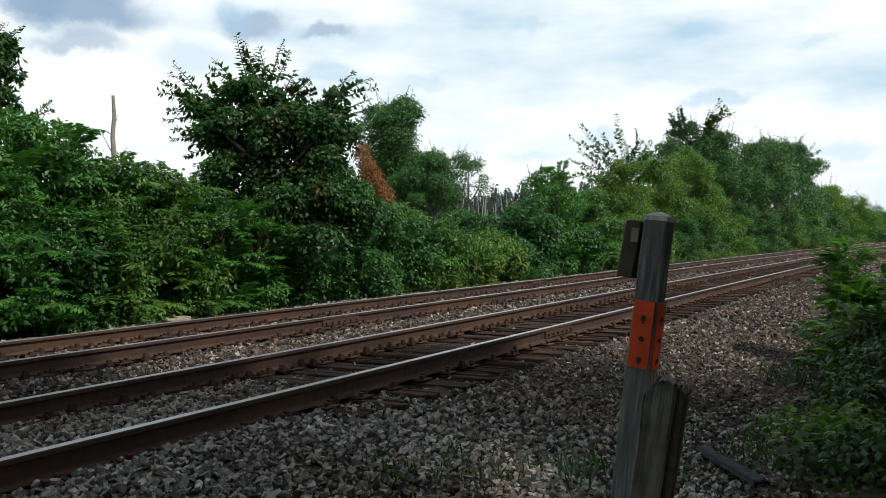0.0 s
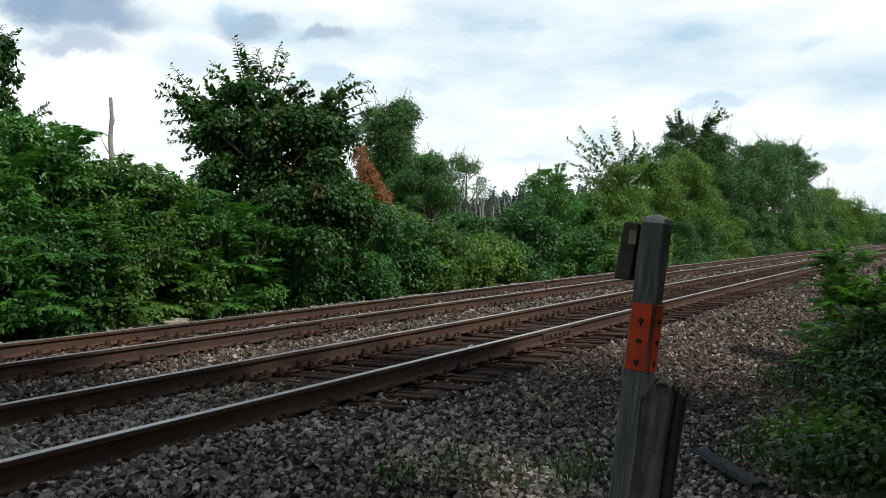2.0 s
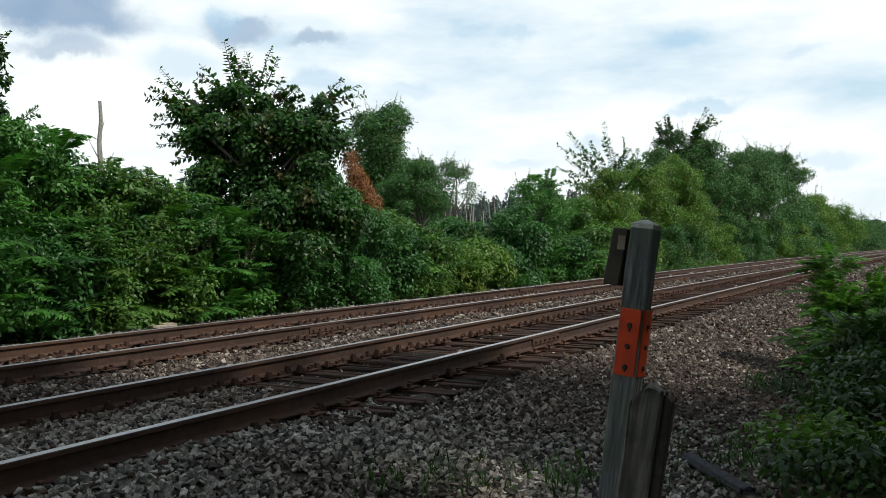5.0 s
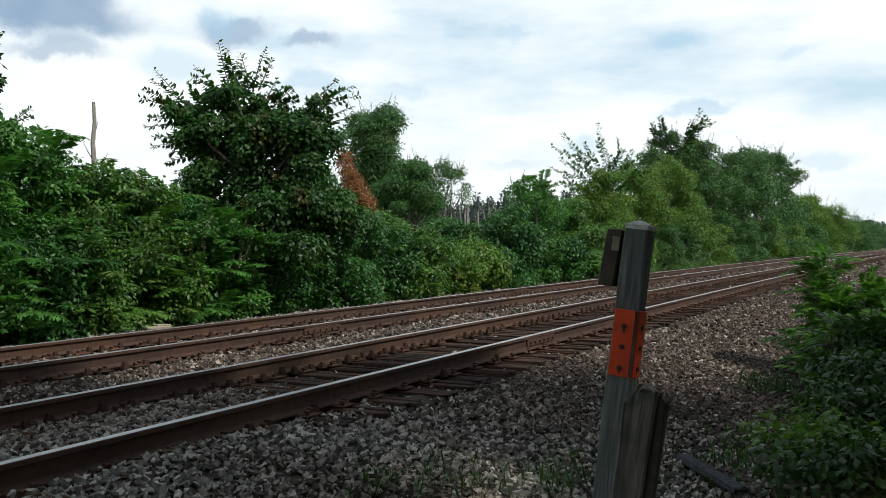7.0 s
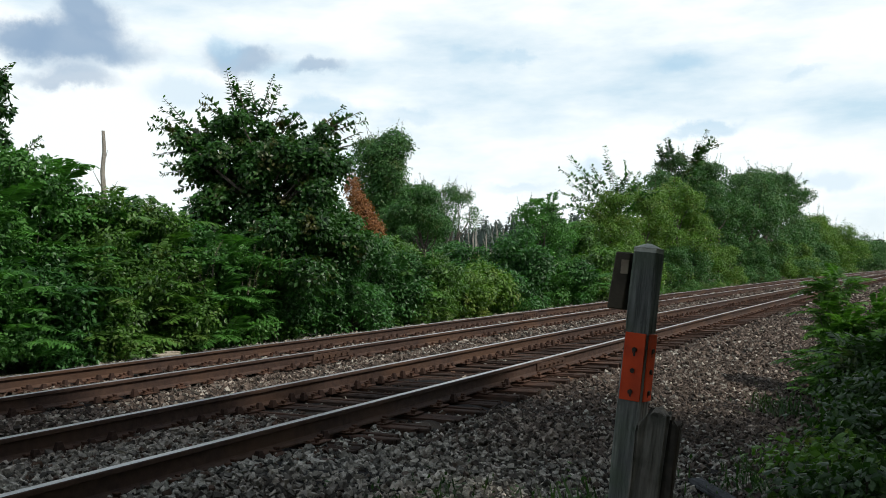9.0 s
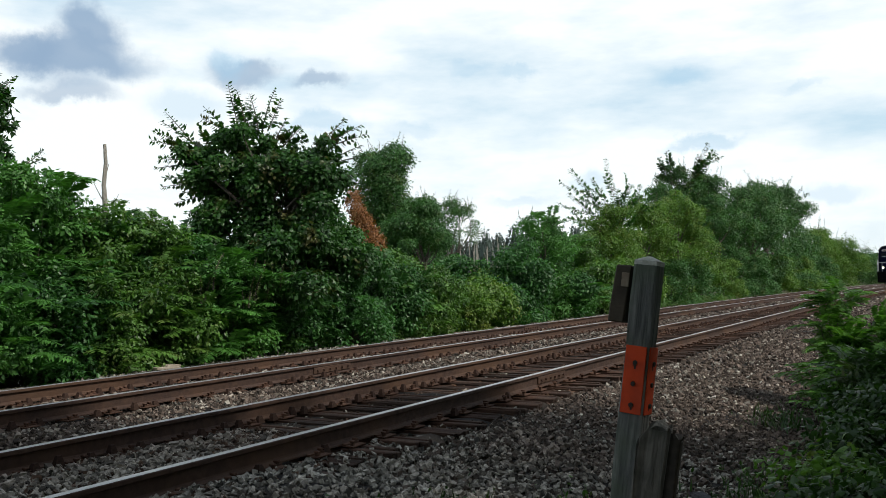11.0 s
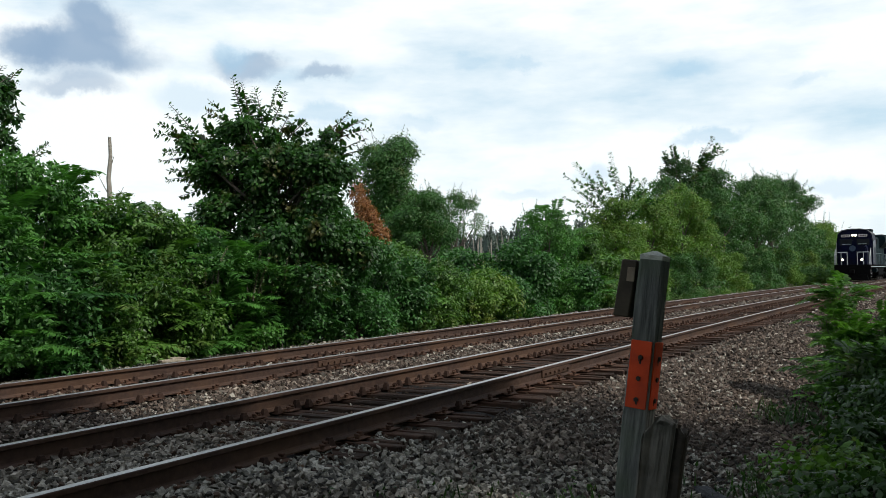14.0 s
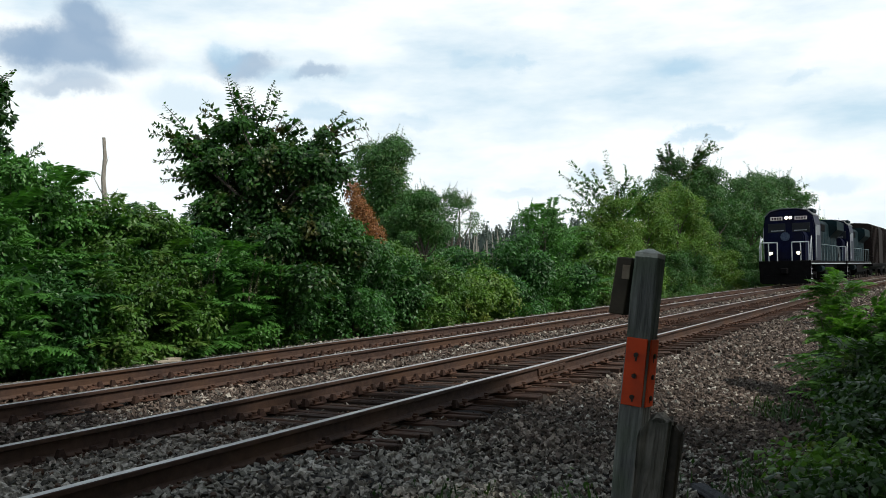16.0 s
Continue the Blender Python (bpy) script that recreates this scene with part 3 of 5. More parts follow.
def frond(base, d, length, rng, pairs=14, leaflet=None):
    """A feather-shaped compound leaf that arches over."""
    d = np.asarray(d, float) / np.linalg.norm(d)
    leaflet = leaflet or length * 0.23
    t = np.linspace(0.18, 1.0, pairs)
    drop = np.array([0, 0, -1.0])
    spine = base + d * (t * length)[:, None] + drop * (0.35 * length * t ** 2)[:, None]
    tan = d + drop * (0.7 * t)[:, None]
    tan /= np.linalg.norm(tan, axis=1)[:, None]
    side = np.cross(tan, np.array([0, 0, 1.0]))
    side /= np.linalg.norm(side, axis=1)[:, None] + 1e-9
    env = (0.55 + 0.9 * np.sin(np.pi * np.clip(t * 0.9, 0, 1)))[:, None]
    out = []
    for sg in (-1, 1):
        tip = side * sg + tan * 0.45 + rng.normal(0, 0.12, spine.shape) - np.array([0, 0, 0.25])
        tip /= np.linalg.norm(tip, axis=1)[:, None]
        L = leaflet * env * rng.uniform(0.8, 1.15, (pairs, 1))
        wd = tan * L * 0.15
        mid = spine + tip * L * 0.5 + np.array([0, 0, 0.03]) * L
        out.append(np.stack([spine, mid + wd, spine + tip * L, mid - wd], 1))
    up = np.array([0, 0, 0.004 + length * 0.006])
    sp = np.stack([spine[:-1] - up, spine[1:] - up, spine[1:] + up, spine[:-1] + up], 1)
    out.append(sp)
    return np.concatenate(out)


def tube(bm, pts, r0, r1, seg=6):
    """A tapered limb along points."""
    rings = []
    n = len(pts)
    whole = (Vector(pts[-1]) - Vector(pts[0])).normalized()
    ref = Vector((0, 1, 0)) if abs(whole.y) < 0.8 else Vector((1, 0, 0))
    for i, p in enumerate(pts):
        p = Vector(p)
        d = Vector(pts[min(i + 1, n - 1)]) - Vector(pts[max(i - 1, 0)])
        u = ref.cross(d).normalized()
        v = d.cross(u).normalized()
        r = r0 + (r1 - r0) * i / (n - 1)
        rings.append([bm.verts.new(p + u * (math.cos(6.2832 * k / seg) * r) + v * (math.sin(6.2832 * k / seg) * r)) for k in range(seg)])
    for a, b in zip(rings, rings[1:]):
        for k in range(seg):
            bm.faces.new((a[k], a[(k + 1) % seg], b[(k + 1) % seg], b[k]))
    bm.faces.new(rings[-1])


def bent(a, b, rng, sag=0.12, n=5):
    a, b = np.asarray(a, float), np.asarray(b, float)
    L = np.linalg.norm(b - a)
    k = rng.normal(0, sag * L, 3) * np.array([1, 1, 0.5])
    return [tuple(a + (b - a) * t + k * math.sin(math.pi * t)) for t in np.linspace(0, 1, n)]


def wand(bm, chunks, pts, leaf, n, rng, r0=0.012, spread=1.0, droop=0.2, width=0.6):
    """A long shoot with leaves set along both its sides."""
    tube(bm, pts, r0, r0 * 0.3, 5)
    A = np.array(pts)
    t = np.linspace(0.05, 1, n) * (len(A) - 1)
    i = np.minimum(t.astype(int), len(A) - 2)
    P = A[i] + (A[i + 1] - A[i]) * (t - i)[:, None]
    tan = A[i + 1] - A[i]
    tan /= np.linalg.norm(tan, axis=1)[:, None]
    plane = rng.normal(0, 1, 3) * np.array([1.0, 0.5, 0.3])
    side = plane * np.where(np.arange(n) % 2, 1.0, -1.0)[:, None] + rng.normal(0, 0.35, P.shape)
    side -= tan * (side * tan).sum(1)[:, None]
    side /= np.linalg.norm(side, axis=1)[:, None]
    tip = side * spread + tan * 0.5 - np.array([0, 0, droop])
    chunks.append(leaves_at(P, tip, leaf * (1.15 - 0.5 * np.linspace(0, 1, n)), rng, width=width))


def plant(name, place, label, category, clumps, leaves, leaf, mat, seed, trunk=0.05, bark=None, limbs=10, fronds=0, frond_len=0.45, wands=(), group="",
          shell=0.45, frond_mat=None, droop=0.35, width=0.55, stems=1, kind=""):
    """Trunk or stems with limbs out to the clumps, and a crown of single leaves."""
    rng = np.random.default_rng(seed)
    top = thing(name, place, label, category, group, kind)
    bm = bmesh.new()
    C = np.asarray(clumps, float)
    order = rng.permutation(len(C))[:limbs]
    zmax = C[:, 2].max()
    for k in range(stems):
        bx, by = (rng.normal(0, 0.25, 2) if stems > 1 else (0.0, 0.0))
        cx = C[rng.integers(len(C))] if stems > 1 else np.array([C[:, 0].mean() * 0.6, C[:, 1].mean() * 0.6, zmax * 0.75])
        main = bent((bx, by, -0.1), (cx[0] * 0.8, cx[1] * 0.8, max(cx[2], 0.3)), rng, 0.06, 7)
        tube(bm, main, trunk, trunk * 0.35, 7)
        for j in order[k::stems]:
            h = min(max(C[j, 2] * rng.uniform(0.3, 0.65), 0.1), main[-1][2] * 0.95)
            t = max(0.0, min(1.0, (h - main[0][2]) / max(main[-1][2] - main[0][2], 0.01))) * 6
            i = min(int(t), 5)
            a = np.array(main[i]) + (np.array(main[i + 1]) - np.array(main[i])) * (t - i)
            tube(bm, bent(a, C[j, :3], rng, 0.1), trunk * 0.42, trunk * 0.10, 5)
    chunks = [clump_leaves(C, leaves, leaf, rng, shell=shell, droop=droop, width=width)] if leaves else []
    fr = []
    if fronds:
        w = (C[:, 3] * C[:, 4] * C[:, 5]) ** 0.667
        for i in rng.choice(len(C), fronds, p=w / w.sum()):
            d = rng.normal(0, 1, 3)
            d[2] = abs(d[2]) * 0.7 + 0.1
            d /= np.linalg.norm(d)
            fr.append(frond(C[i, :3] + d * C[i, 3:] * rng.uniform(0.5, 1.0), d + np.array([0, 0, 0.15]), frond_len * rng.uniform(0.7, 1.25), rng))
    for a, b, n_leaf, lf, curl in wands:
        pts = bent(a, b, rng, 0.03, 7)
        pts = [(p[0] + curl[0] * (i / 6) ** 2, p[1], p[2] + curl[1] * (i / 6) ** 2) for i, p in enumerate(pts)]
        wand(bm, chunks if chunks is not None else fr, pts, lf, n_leaf, rng, r0=0.018)
    part("trunk" if stems == 1 else "stem", bm, bark or M_BARK, top)
    if chunks:
        ob = new("crown" if stems == 1 else "foliage", quads_to_mesh("crown", chunks, mat))
        ob.parent = top
    if fr:
        ob = new("fronds", quads_to_mesh("fronds", fr, frond_mat or mat))
        ob.parent = top
    return top


def blob_clumps(rng, n, rx, ry, z0, z1, r, taper=0.5):
    """Clumps filling a rounded mass rx by ry wide from z0 to z1; it narrows upwards by taper."""
    out = []
    for _ in range(n):
        t = rng.random() ** 0.9
        a, q = rng.uniform(0, 2 * math.pi), math.sqrt(rng.random())
        k = 1 - taper * t ** 1.5
        s = r * rng.uniform(0.65, 1.35)
        out.append((math.cos(a) * q * rx * k, math.sin(a) * q * ry * k, z0 + (z1 - z0 - s * 0.6) * t + s * 0.2, s, s, s * rng.uniform(0.6, 0.95)))
    return out


# ================= the green bank beyond the tracks =================
BANK_Z = -0.42


def bank():
    rng = np.random.default_rng(21)
    shrub_label = "dense dark green roadside shrub beside the track"
    # s, o, half width, height above ground, leaf kind
    rows = [
        (7.6, 14.6, 1.2, 3.9, L_SHRUB), (8.8, 14.7, 1.1, 3.9, L_SUMAC), (9.9, 14.3, 1.0, 3.75, L_SUMAC), (10.8, 14.4, 1.0, 3.6, L_SUMAC),
        (11.7, 14.3, 0.9, 3.2, L_SHRUB), (12.5, 14.5, 0.8, 2.9, L_VINE), (13.2, 14.3, 0.9, 3.0, L_SHRUB), (14.3, 14.9, 0.9, 2.75, L_VINE),
        (8.6, 13.3, 0.85, 1.7, L_SUMAC), (9.7, 13.3, 0.85, 2.0, L_VINE), (10.8, 13.4, 0.85, 1.8, L_SHRUB), (11.9, 13.4, 0.85, 1.6, L_SHRUB),
        (13.0, 13.4, 0.85, 1.9, L_SHRUB), (14.1, 13.4, 0.85, 2.1, L_SUMAC), (15.0, 13.4, 0.85, 1.8, L_SUMAC), (15.9, 13.3, 0.8, 1.3, L_VINE),
        (16.9, 13.4, 0.9, 2.2, L_VINE), (17.9, 13.5, 1.0, 3.3, L_VINE), (18.9, 13.6, 1.0, 3.2, L_VINE), (19.9, 13.6, 1.0, 2.7, L_VINE), (18.4, 13.0, 0.9, 1.3, L_VINE),
        (20.8, 13.3, 1.0, 2.0, L_VINE), (21.8, 13.1, 1.0, 1.7, L_SHRUB), (23.2, 13.1, 1.0, 1.7, L_SHRUB), (24.8, 13.3, 1.1, 1.5, L_BRIGHT),
        (26.4, 13.3, 1.1, 1.5, L_BRIGHT), (28.3, 13.4, 1.2, 1.6, L_VINE), (22.6, 15.4, 1.5, 2.7, L_SHRUB), (25.8, 15.8, 1.6, 2.5, L_SHRUB), (29.0, 15.6, 1.3, 2.4, L_VINE),
        (30.2, 13.6, 1.1, 2.9, L_VINE), (33.5, 13.3, 1.4, 1.8, L_VINE), (36.5, 13.4, 1.5, 2.2, L_SHRUB), (39.5, 13.5, 1.6, 2.4, L_BRIGHT), (43.0, 13.6, 1.7, 2.6, L_BRIGHT),
        (36.5, 15.5, 1.8, 3.2, L_VINE), (40.5, 15.8, 1.8, 3.6, L_SHRUB),
    ]
    for i, (s, o, w, h, m) in enumerate(rows):
        far = s > 26
        cl = blob_clumps(rng, int(10 + 8 * h), w, w, 0.0, h, 0.36 if not far else 0.44, 0.3)
        n = int(2700 * w * (h + 0.4) * (0.8 if far else 1.0))
        plant("shrub", at(s, o, BANK_Z), shrub_label, "shrub", cl, int(n * 1.25), 0.103 if not far else 0.14, m, 100 + i, trunk=0.03, limbs=9, stems=3,
              fronds=(120 if m == L_SUMAC else 40 if s < 16 else 10 if s < 24 else 0), frond_len=0.72, group="trackside shrubs")


bank()


def main_tree():
    rng = np.random.default_rng(5)
    cl = []
    # x right, y away, z up from the base: clumps of the wide vine-hung crown
    for x, z, r in ((-1.9, 4.75, .30), (-1.4, 4.8, .42), (-.8, 5.1, .45), (-.3, 5.15, .45), (.1, 4.7, .4), (.9, 4.35, .45), (1.4, 4.75, .38), (1.6, 4.2, .45), (-1.5, 4.2, .6),
                    (-.8, 4.3, .7), (0, 4.2, .8), (.8, 4.0, .75), (1.4, 3.5, .7), (-1.1, 3.5, .6), (-.4, 3.3, .8), (.4, 3.2, .85), (1.1, 2.8, .8), (-.7, 2.6, .7), (0, 2.3, .9),
                    (.8, 1.9, .9), (-.4, 1.5, .9), (.4, 1.0, .9), (1.5, 2.2, .8), (-1.2, 2.9, .5), (-1.1, 2.2, .6), (-1.0, 1.4, .7), (1.6, 2.5, .6)):
        y = 0
        for _ in range(4):
            d = rng.normal(0, 0.45 * r, 3) * np.array([1, 1.6, 1])
            cl.append((x + d[0], y + d[1], z + d[2], r * 0.55, r * 0.6, r * 0.5))
    tips = [((-0.6, 5.2), (-1.02, 6.45), 1), ((-0.5, 5.3), (-0.62, 6.3), -1), ((-0.2, 5.3), (-0.30, 6.2), -1), ((-0.1, 5.3), (0.12, 6.3), 1), ((-0.8, 5.1), (-1.36, 5.85), -1),
            ((-1.6, 4.8), (-2.35, 5.8), -1), ((-1.8, 4.8), (-2.6, 5.35), -1), ((-1.8, 4.6), (-2.5, 4.65), -1), ((-1.5, 4.1), (-2.35, 4.2), -1), ((-1.4, 5.0), (-1.75, 5.5), 1),
            ((1.2, 4.9), (1.80, 5.55), 1), ((1.4, 4.9), (2.2, 5.4), 1), ((1.5, 4.5), (2.2, 4.9), 1), ((0.4, 4.9), (0.75, 5.35), 1), ((-1.1, 3.6), (-1.85, 3.3), -1),
            ((-1.3, 3.9), (-2.0, 3.8), -1), ((-1.0, 3.2), (-1.55, 2.8), -1), ((0.2, 5.0), (0.4, 5.6), 1)]
    wands = []
    for (x0, z0), (x1, z1), sg in tips:
        for k in range(2):
            wands.append(((x0 + 0.1 * k, 0.15 * k, z0), (x1 + 0.12 * k * sg, 0.1 * k, z1 - 0.22 * k), 34, 0.185, (0.10 * sg, 0.0)))
    plant("tree", at(16.5, 14.0, BANK_Z), "tall vine-hung tree with long leafy shoots against the sky", "tree", cl, 60000, 0.115, L_TREE, 7, trunk=0.13, limbs=30,
          wands=wands, shell=0.3, width=0.7)


main_tree()


def back_trees():
    rng = np.random.default_rng(31)
    spec = [
        # s, o, half width, height, crown from, leaf size, leaves, material, label
        (11.1, 17.0, 1.0, 6.0, 1.5, 0.15, 6500, L_TREE, "tall slender tree with an open ragged crown"),
        (36.9, 24.0, 2.5, 8.4, 1.0, 0.22, 17000, L_FAR, "round-topped broadleaf tree behind the shrubs"),
        (36.6, 22.0, 2.0, 5.8, 0.4, 0.20, 14000, L_FAR, "leafy young green tree behind the shrubs"),
        (43.2, 26.0, 1.9, 6.9, 0.4, 0.20, 9000, L_FAR, "leafy young green tree behind the shrubs"),
        (54.9, 30.0, 1.8, 7.4, 4.2, 0.22, 2600, L_FAR, "thin-crowned tree with a bare pale trunk"),
        (46.2, 27.5, 1.9, 4.6, 0.0, 0.22, 8000, L_FAR, "leafy young green tree beyond the shrubs"),
        (52.0, 26.0, 2.4, 2.3, 0.0, 0.22, 6000, L_BRIGHT, "leafy young green tree beyond the shrubs"),
        (33.6, 14.2, 1.7, 4.2, 0.3, 0.18, 7000, L_SUMAC, "spreading sumac tree with flat feathery tops"),
        (44.4, 15.0, 2.0, 5.6, 0.4, 0.20, 8000, L_BRIGHT, "yellow-green tree with sparse reaching branches"),
        (50.1, 15.2, 2.4, 6.6, 0.4, 0.22, 9000, L_BRIGHT, "yellow-green broadleaf tree by the track"),
        (63.5, 17.5, 2.2, 10.4, 0.8, 0.26, 9000, L_TREE, "tall dark broadleaf tree with a bare topmost twig"),
        (57.0, 15.0, 2.6, 7.2, 0.1, 0.25, 9000, L_BRIGHT, "leafy green tree close to the track"),
        (68.1, 16.0, 3.0, 9.2, 0.3, 0.28, 9000, L_FAR, "leafy green tree close to the track"),
        (60.0, 16.8, 2.4, 8.4, 0.3, 0.26, 8000, L_FAR, "leafy green tree close to the track"),
        (71.5, 17.4, 2.8, 9.7, 0.3, 0.28, 8000, L_FAR, "leafy green tree close to the track"),
        (75.0, 15.8, 3.2, 9.0, 0.1, 0.30, 9000, L_FAR, "leafy green tree close to the track"),
        (82.0, 16.2, 3.4, 10.0, 0.1, 0.32, 9000, L_FAR, "leafy green tree close to the track"),
        (89.0, 16.2, 3.6, 10.4, 0.1, 0.34, 9000, L_FAR, "leafy green tree close to the track"),
        (96.0, 16.4, 3.8, 11.0, 0.1, 0.36, 9000, L_FAR, "leafy green tree close to the track"),
        (106.0, 16.6, 3.8, 10.2, 0.1, 0.38, 8000, L_FAR, "leafy green tree close to the track"),
        (120.0, 17.0, 4.2, 7.6, 0.1, 0.40, 8000, L_BRIGHT, "leafy green tree close to the track"),
        (138.0, 17.5, 4.5, 6.8, 0.1, 0.42, 7000, L_BRIGHT, "leafy green tree close to the track"),
        (156.0, 18.0, 5.0, 5.6, 0.1, 0.45, 7000, L_FAR, "leafy green tree close to the track"),
        (178.0, 18.5, 6.0, 5.2, 0.1, 0.45, 7000, L_FAR, "leafy green tree close to the track"),
        (64.0, 13.9, 1.6, 3.0, 0.0, 0.22, 5000, L_BRIGHT, "low bright green bush by the track"),
        (56.0, 13.8, 1.6, 2.8, 0.0, 0.20, 5000, L_FAR, "low bright green bush by the track"),
        (50.0, 13.7, 1.6, 2.6, 0.0, 0.20, 5000, L_FAR, "low bright green bush by the track"),
        (73.0, 13.9, 1.8, 3.2, 0.0, 0.24, 5000, L_FAR, "low bright green bush by the track"),
        (83.0, 13.9, 2.0, 3.4, 0.0, 0.26, 5000, L_BRIGHT, "low bright green bush by the track"),
        (94.0, 13.9, 2.2, 3.4, 0.0, 0.28, 5000, L_BRIGHT, "low bright green bush by the track"),
        (106.0, 14.0, 2.4, 3.6, 0.0, 0.3, 5000, L_FAR, "low bright green bush by the track"),
    ]
    for i, (s, o, w, h, z0, leaf, n, m, label) in enumerate(spec):
        cl = blob_clumps(rng, 52, w * 1.1, w * 1.1, z0, h, w * 0.25, 0.62)
        low = h < 3.5
        if s > 30:
            leaf, n = leaf * 0.58, int(n * 2.6)
        high = sorted(cl, key=lambda c: -c[2])[:16]
        sprigs = [((c[0], c[1], c[2]), (c[0] + rng.normal(0, 0.35 * c[3] + 0.1), c[1] + rng.normal(0, 0.3), c[2] + c[3] * rng.uniform(1.2, 2.1)), 16, leaf, (0.0, 0.0))
                  for c in high if not low]
        plant("shrub" if low else "tree", at(s, o, BANK_Z - 0.1), label, "shrub" if low else "tree", cl, n, leaf, m, 300 + i, trunk=0.05 + 0.012 * h, limbs=16,
              fronds=(60 if m == L_SUMAC else 0), frond_len=0.9, wands=sprigs, group="trees along the track")
    # long sparse limbs above the crowns: tree place, limb feet and tips (x, z), leaf length
    for s, o, limbs, lf, m, label in (
            (44.4, 15.0, (((0.3, 4.4), (-2.1, 7.5)), ((0.4, 4.6), (-0.2, 8.0)), ((0.2, 4.0), (-2.2, 6.2)), ((0.5, 4.6), (0.9, 7.2)), ((0.2, 4.3), (-1.3, 6.4)), ((0.4, 4.8), (-0.9, 7.0)),
                          ((0.6, 4.6), (1.7, 6.6)), ((-0.2, 3.8), (-2.0, 5.2)), ((0.4, 4.4), (0.4, 6.4)), ((0.6, 4.2), (2.2, 6.0))), 0.25, L_FAR, "tall young tree with long sparse leafy limbs"),
            (63.5, 17.0, (((1.2, 8.0), (2.6, 11.4)), ((1.4, 8.6), (3.0, 10.9)), ((1.0, 8.0), (1.9, 10.6)), ((0, 8.5), (-0.4, 10.9)), ((-0.3, 8.5), (-1.0, 10.4))), 0.36, L_TREE,
             "slim tree with bare-tipped upper limbs"),
            (100.0, 16.5, (((0, 8.0), (1.0, 12.0)), ((0.3, 8.0), (2.4, 11.3)), ((-1, 8), (-2.6, 12.4))), 0.3, L_FAR, "slim tree with bare-tipped upper limbs"),
            (10.9, 17.2, (((0.3, 3.6), (1.55, 4.5)), ((0.2, 3.2), (1.3, 3.7)), ((0.1, 4.6), (0.85, 5.3)), ((0, 5.0), (0.35, 6.1))), 0.13, L_TREE, "slender young tree with thin side limbs")):
        wn = []
        for (x0, z0), (x1, z1) in limbs:
            wn.append(((x0, 0, z0), (x1, 0.3, z1), 80, lf, (0.0, 0.0)))
            wn.append((((x0 + x1) / 2, 0.15, (z0 + z1) / 2), (x1 + 0.25 * (x1 - x0), -0.3, z0 + 0.75 * (z1 - z0)), 40, lf, (0.0, 0.0)))
        zs = min(l[0][1] for l in limbs)
        plant("tree", at(s, o, BANK_Z - 0.1), label, "tree", [(0.2, 0, zs, 0.7, 0.7, 0.8), (0.0, 0, zs * 0.8, 0.8, 0.8, 0.8)], 260, lf * 0.8, m, 500 + int(s), trunk=0.09, limbs=2, wands=wn)
    # dead orange foliage
    cl = [(x - 0.12, 0, z + 0.1, 0.24, 0.3, 0.36) for x, z in ((-0.45, 3.9), (-0.3, 3.5), (-0.1, 3.2), (0.05, 2.9), (0.25, 2.6), (-0.1, 2.7), (-0.3, 3.1))]
    plant("shrub", at(21.9, 14.6, BANK_Z), "withered shrub with rust-orange dead leaves", "shrub", cl, 6500, 0.07, L_DEAD, 410, trunk=0.03, limbs=7)


back_trees()


def dead_snag():
    bm = bmesh.new()
    tube(bm, [(0, 0, -0.2), (0.02, 0, 1.5), (-0.03, 0, 2.6), (0.02, 0, 3.2), (-0.01, 0, 3.7), (0.03, 0, 4.15), (0.01, 0, 4.55)], 0.08, 0.034, 8)
    for a, b in (((0.0, 0, 3.0), (0.28, 0.05, 3.5)), ((0.02, 0, 3.3), (-0.22, 0, 3.75)), ((0.0, 0, 3.9), (0.1, 0, 4.15)), ((0, 0, 2.7), (0.35, 0, 3.0))):
        tube(bm, [a, ((a[0] + b[0]) / 2, 0.02, (a[2] + b[2]) / 2 - 0.03), b], 0.016, 0.004, 5)
    top = thing("dead_tree", at(12.6, 15.0, BANK_Z), "bare grey dead tree trunk standing above the shrubs", "dead tree")
    part("trunk", bm, M_PALEBARK, top)


dead_snag()


def plumes():
    """Pale flower plumes standing out of the sumac."""
    rng = np.random.default_rng(44)
    for i, (s, o, n) in enumerate(((14.2, 13.1, 9), (15.0, 13.1, 8), (13.2, 13.2, 6), (15.6, 13.3, 6), (23.0, 13.3, 6))):
        wn = []
        for _ in range(n):
            x, z = rng.uniform(-0.6, 0.6), rng.uniform(1.5, 2.05)
            wn.append(((x, rng.uniform(-.2, .2), z - 0.5), (x + rng.uniform(-.15, .15), 0, z + rng.uniform(0.1, 0.3)), 60, 0.06, (0.08, -0.02)))
        plant("flowering_weed", at(s, o, BANK_Z), "tall weed with pale feathery flower plumes", "weed", [(0, 0, 1.3, 0.5, 0.3, 0.3)], 60, 0.07, L_PLUME, 800 + i, trunk=0.012, limbs=4, stems=4,
              wands=wn, group="plumed weeds")


plumes()


def undergrowth():
    """Low leaves that close the foot of the bank down to the stones."""
    rng = np.random.default_rng(48)
    cl = []
    for s in np.arange(5.5, 62, 0.32):
        for _ in range(2 if s < 40 else 1):
            o = 13.3 + rng.normal(0, 0.22) + 0.12 * math.sin(s * 0.8)
            p = at(s + rng.normal(0, 0.15), o, BANK_Z + rng.uniform(0.02, 0.35))
            r = rng.uniform(0.16, 0.32)
            cl.append((p.x, p.y, p.z, r, r, r * 0.8))
    me = quads_to_mesh("undergrowth", [clump_leaves(cl, 26000, 0.10, rng, shell=0.3)], L_SHRUB)
    tagged(new("undergrowth", me), "low green undergrowth along the ballast's edge", "undergrowth", kind="stuff")


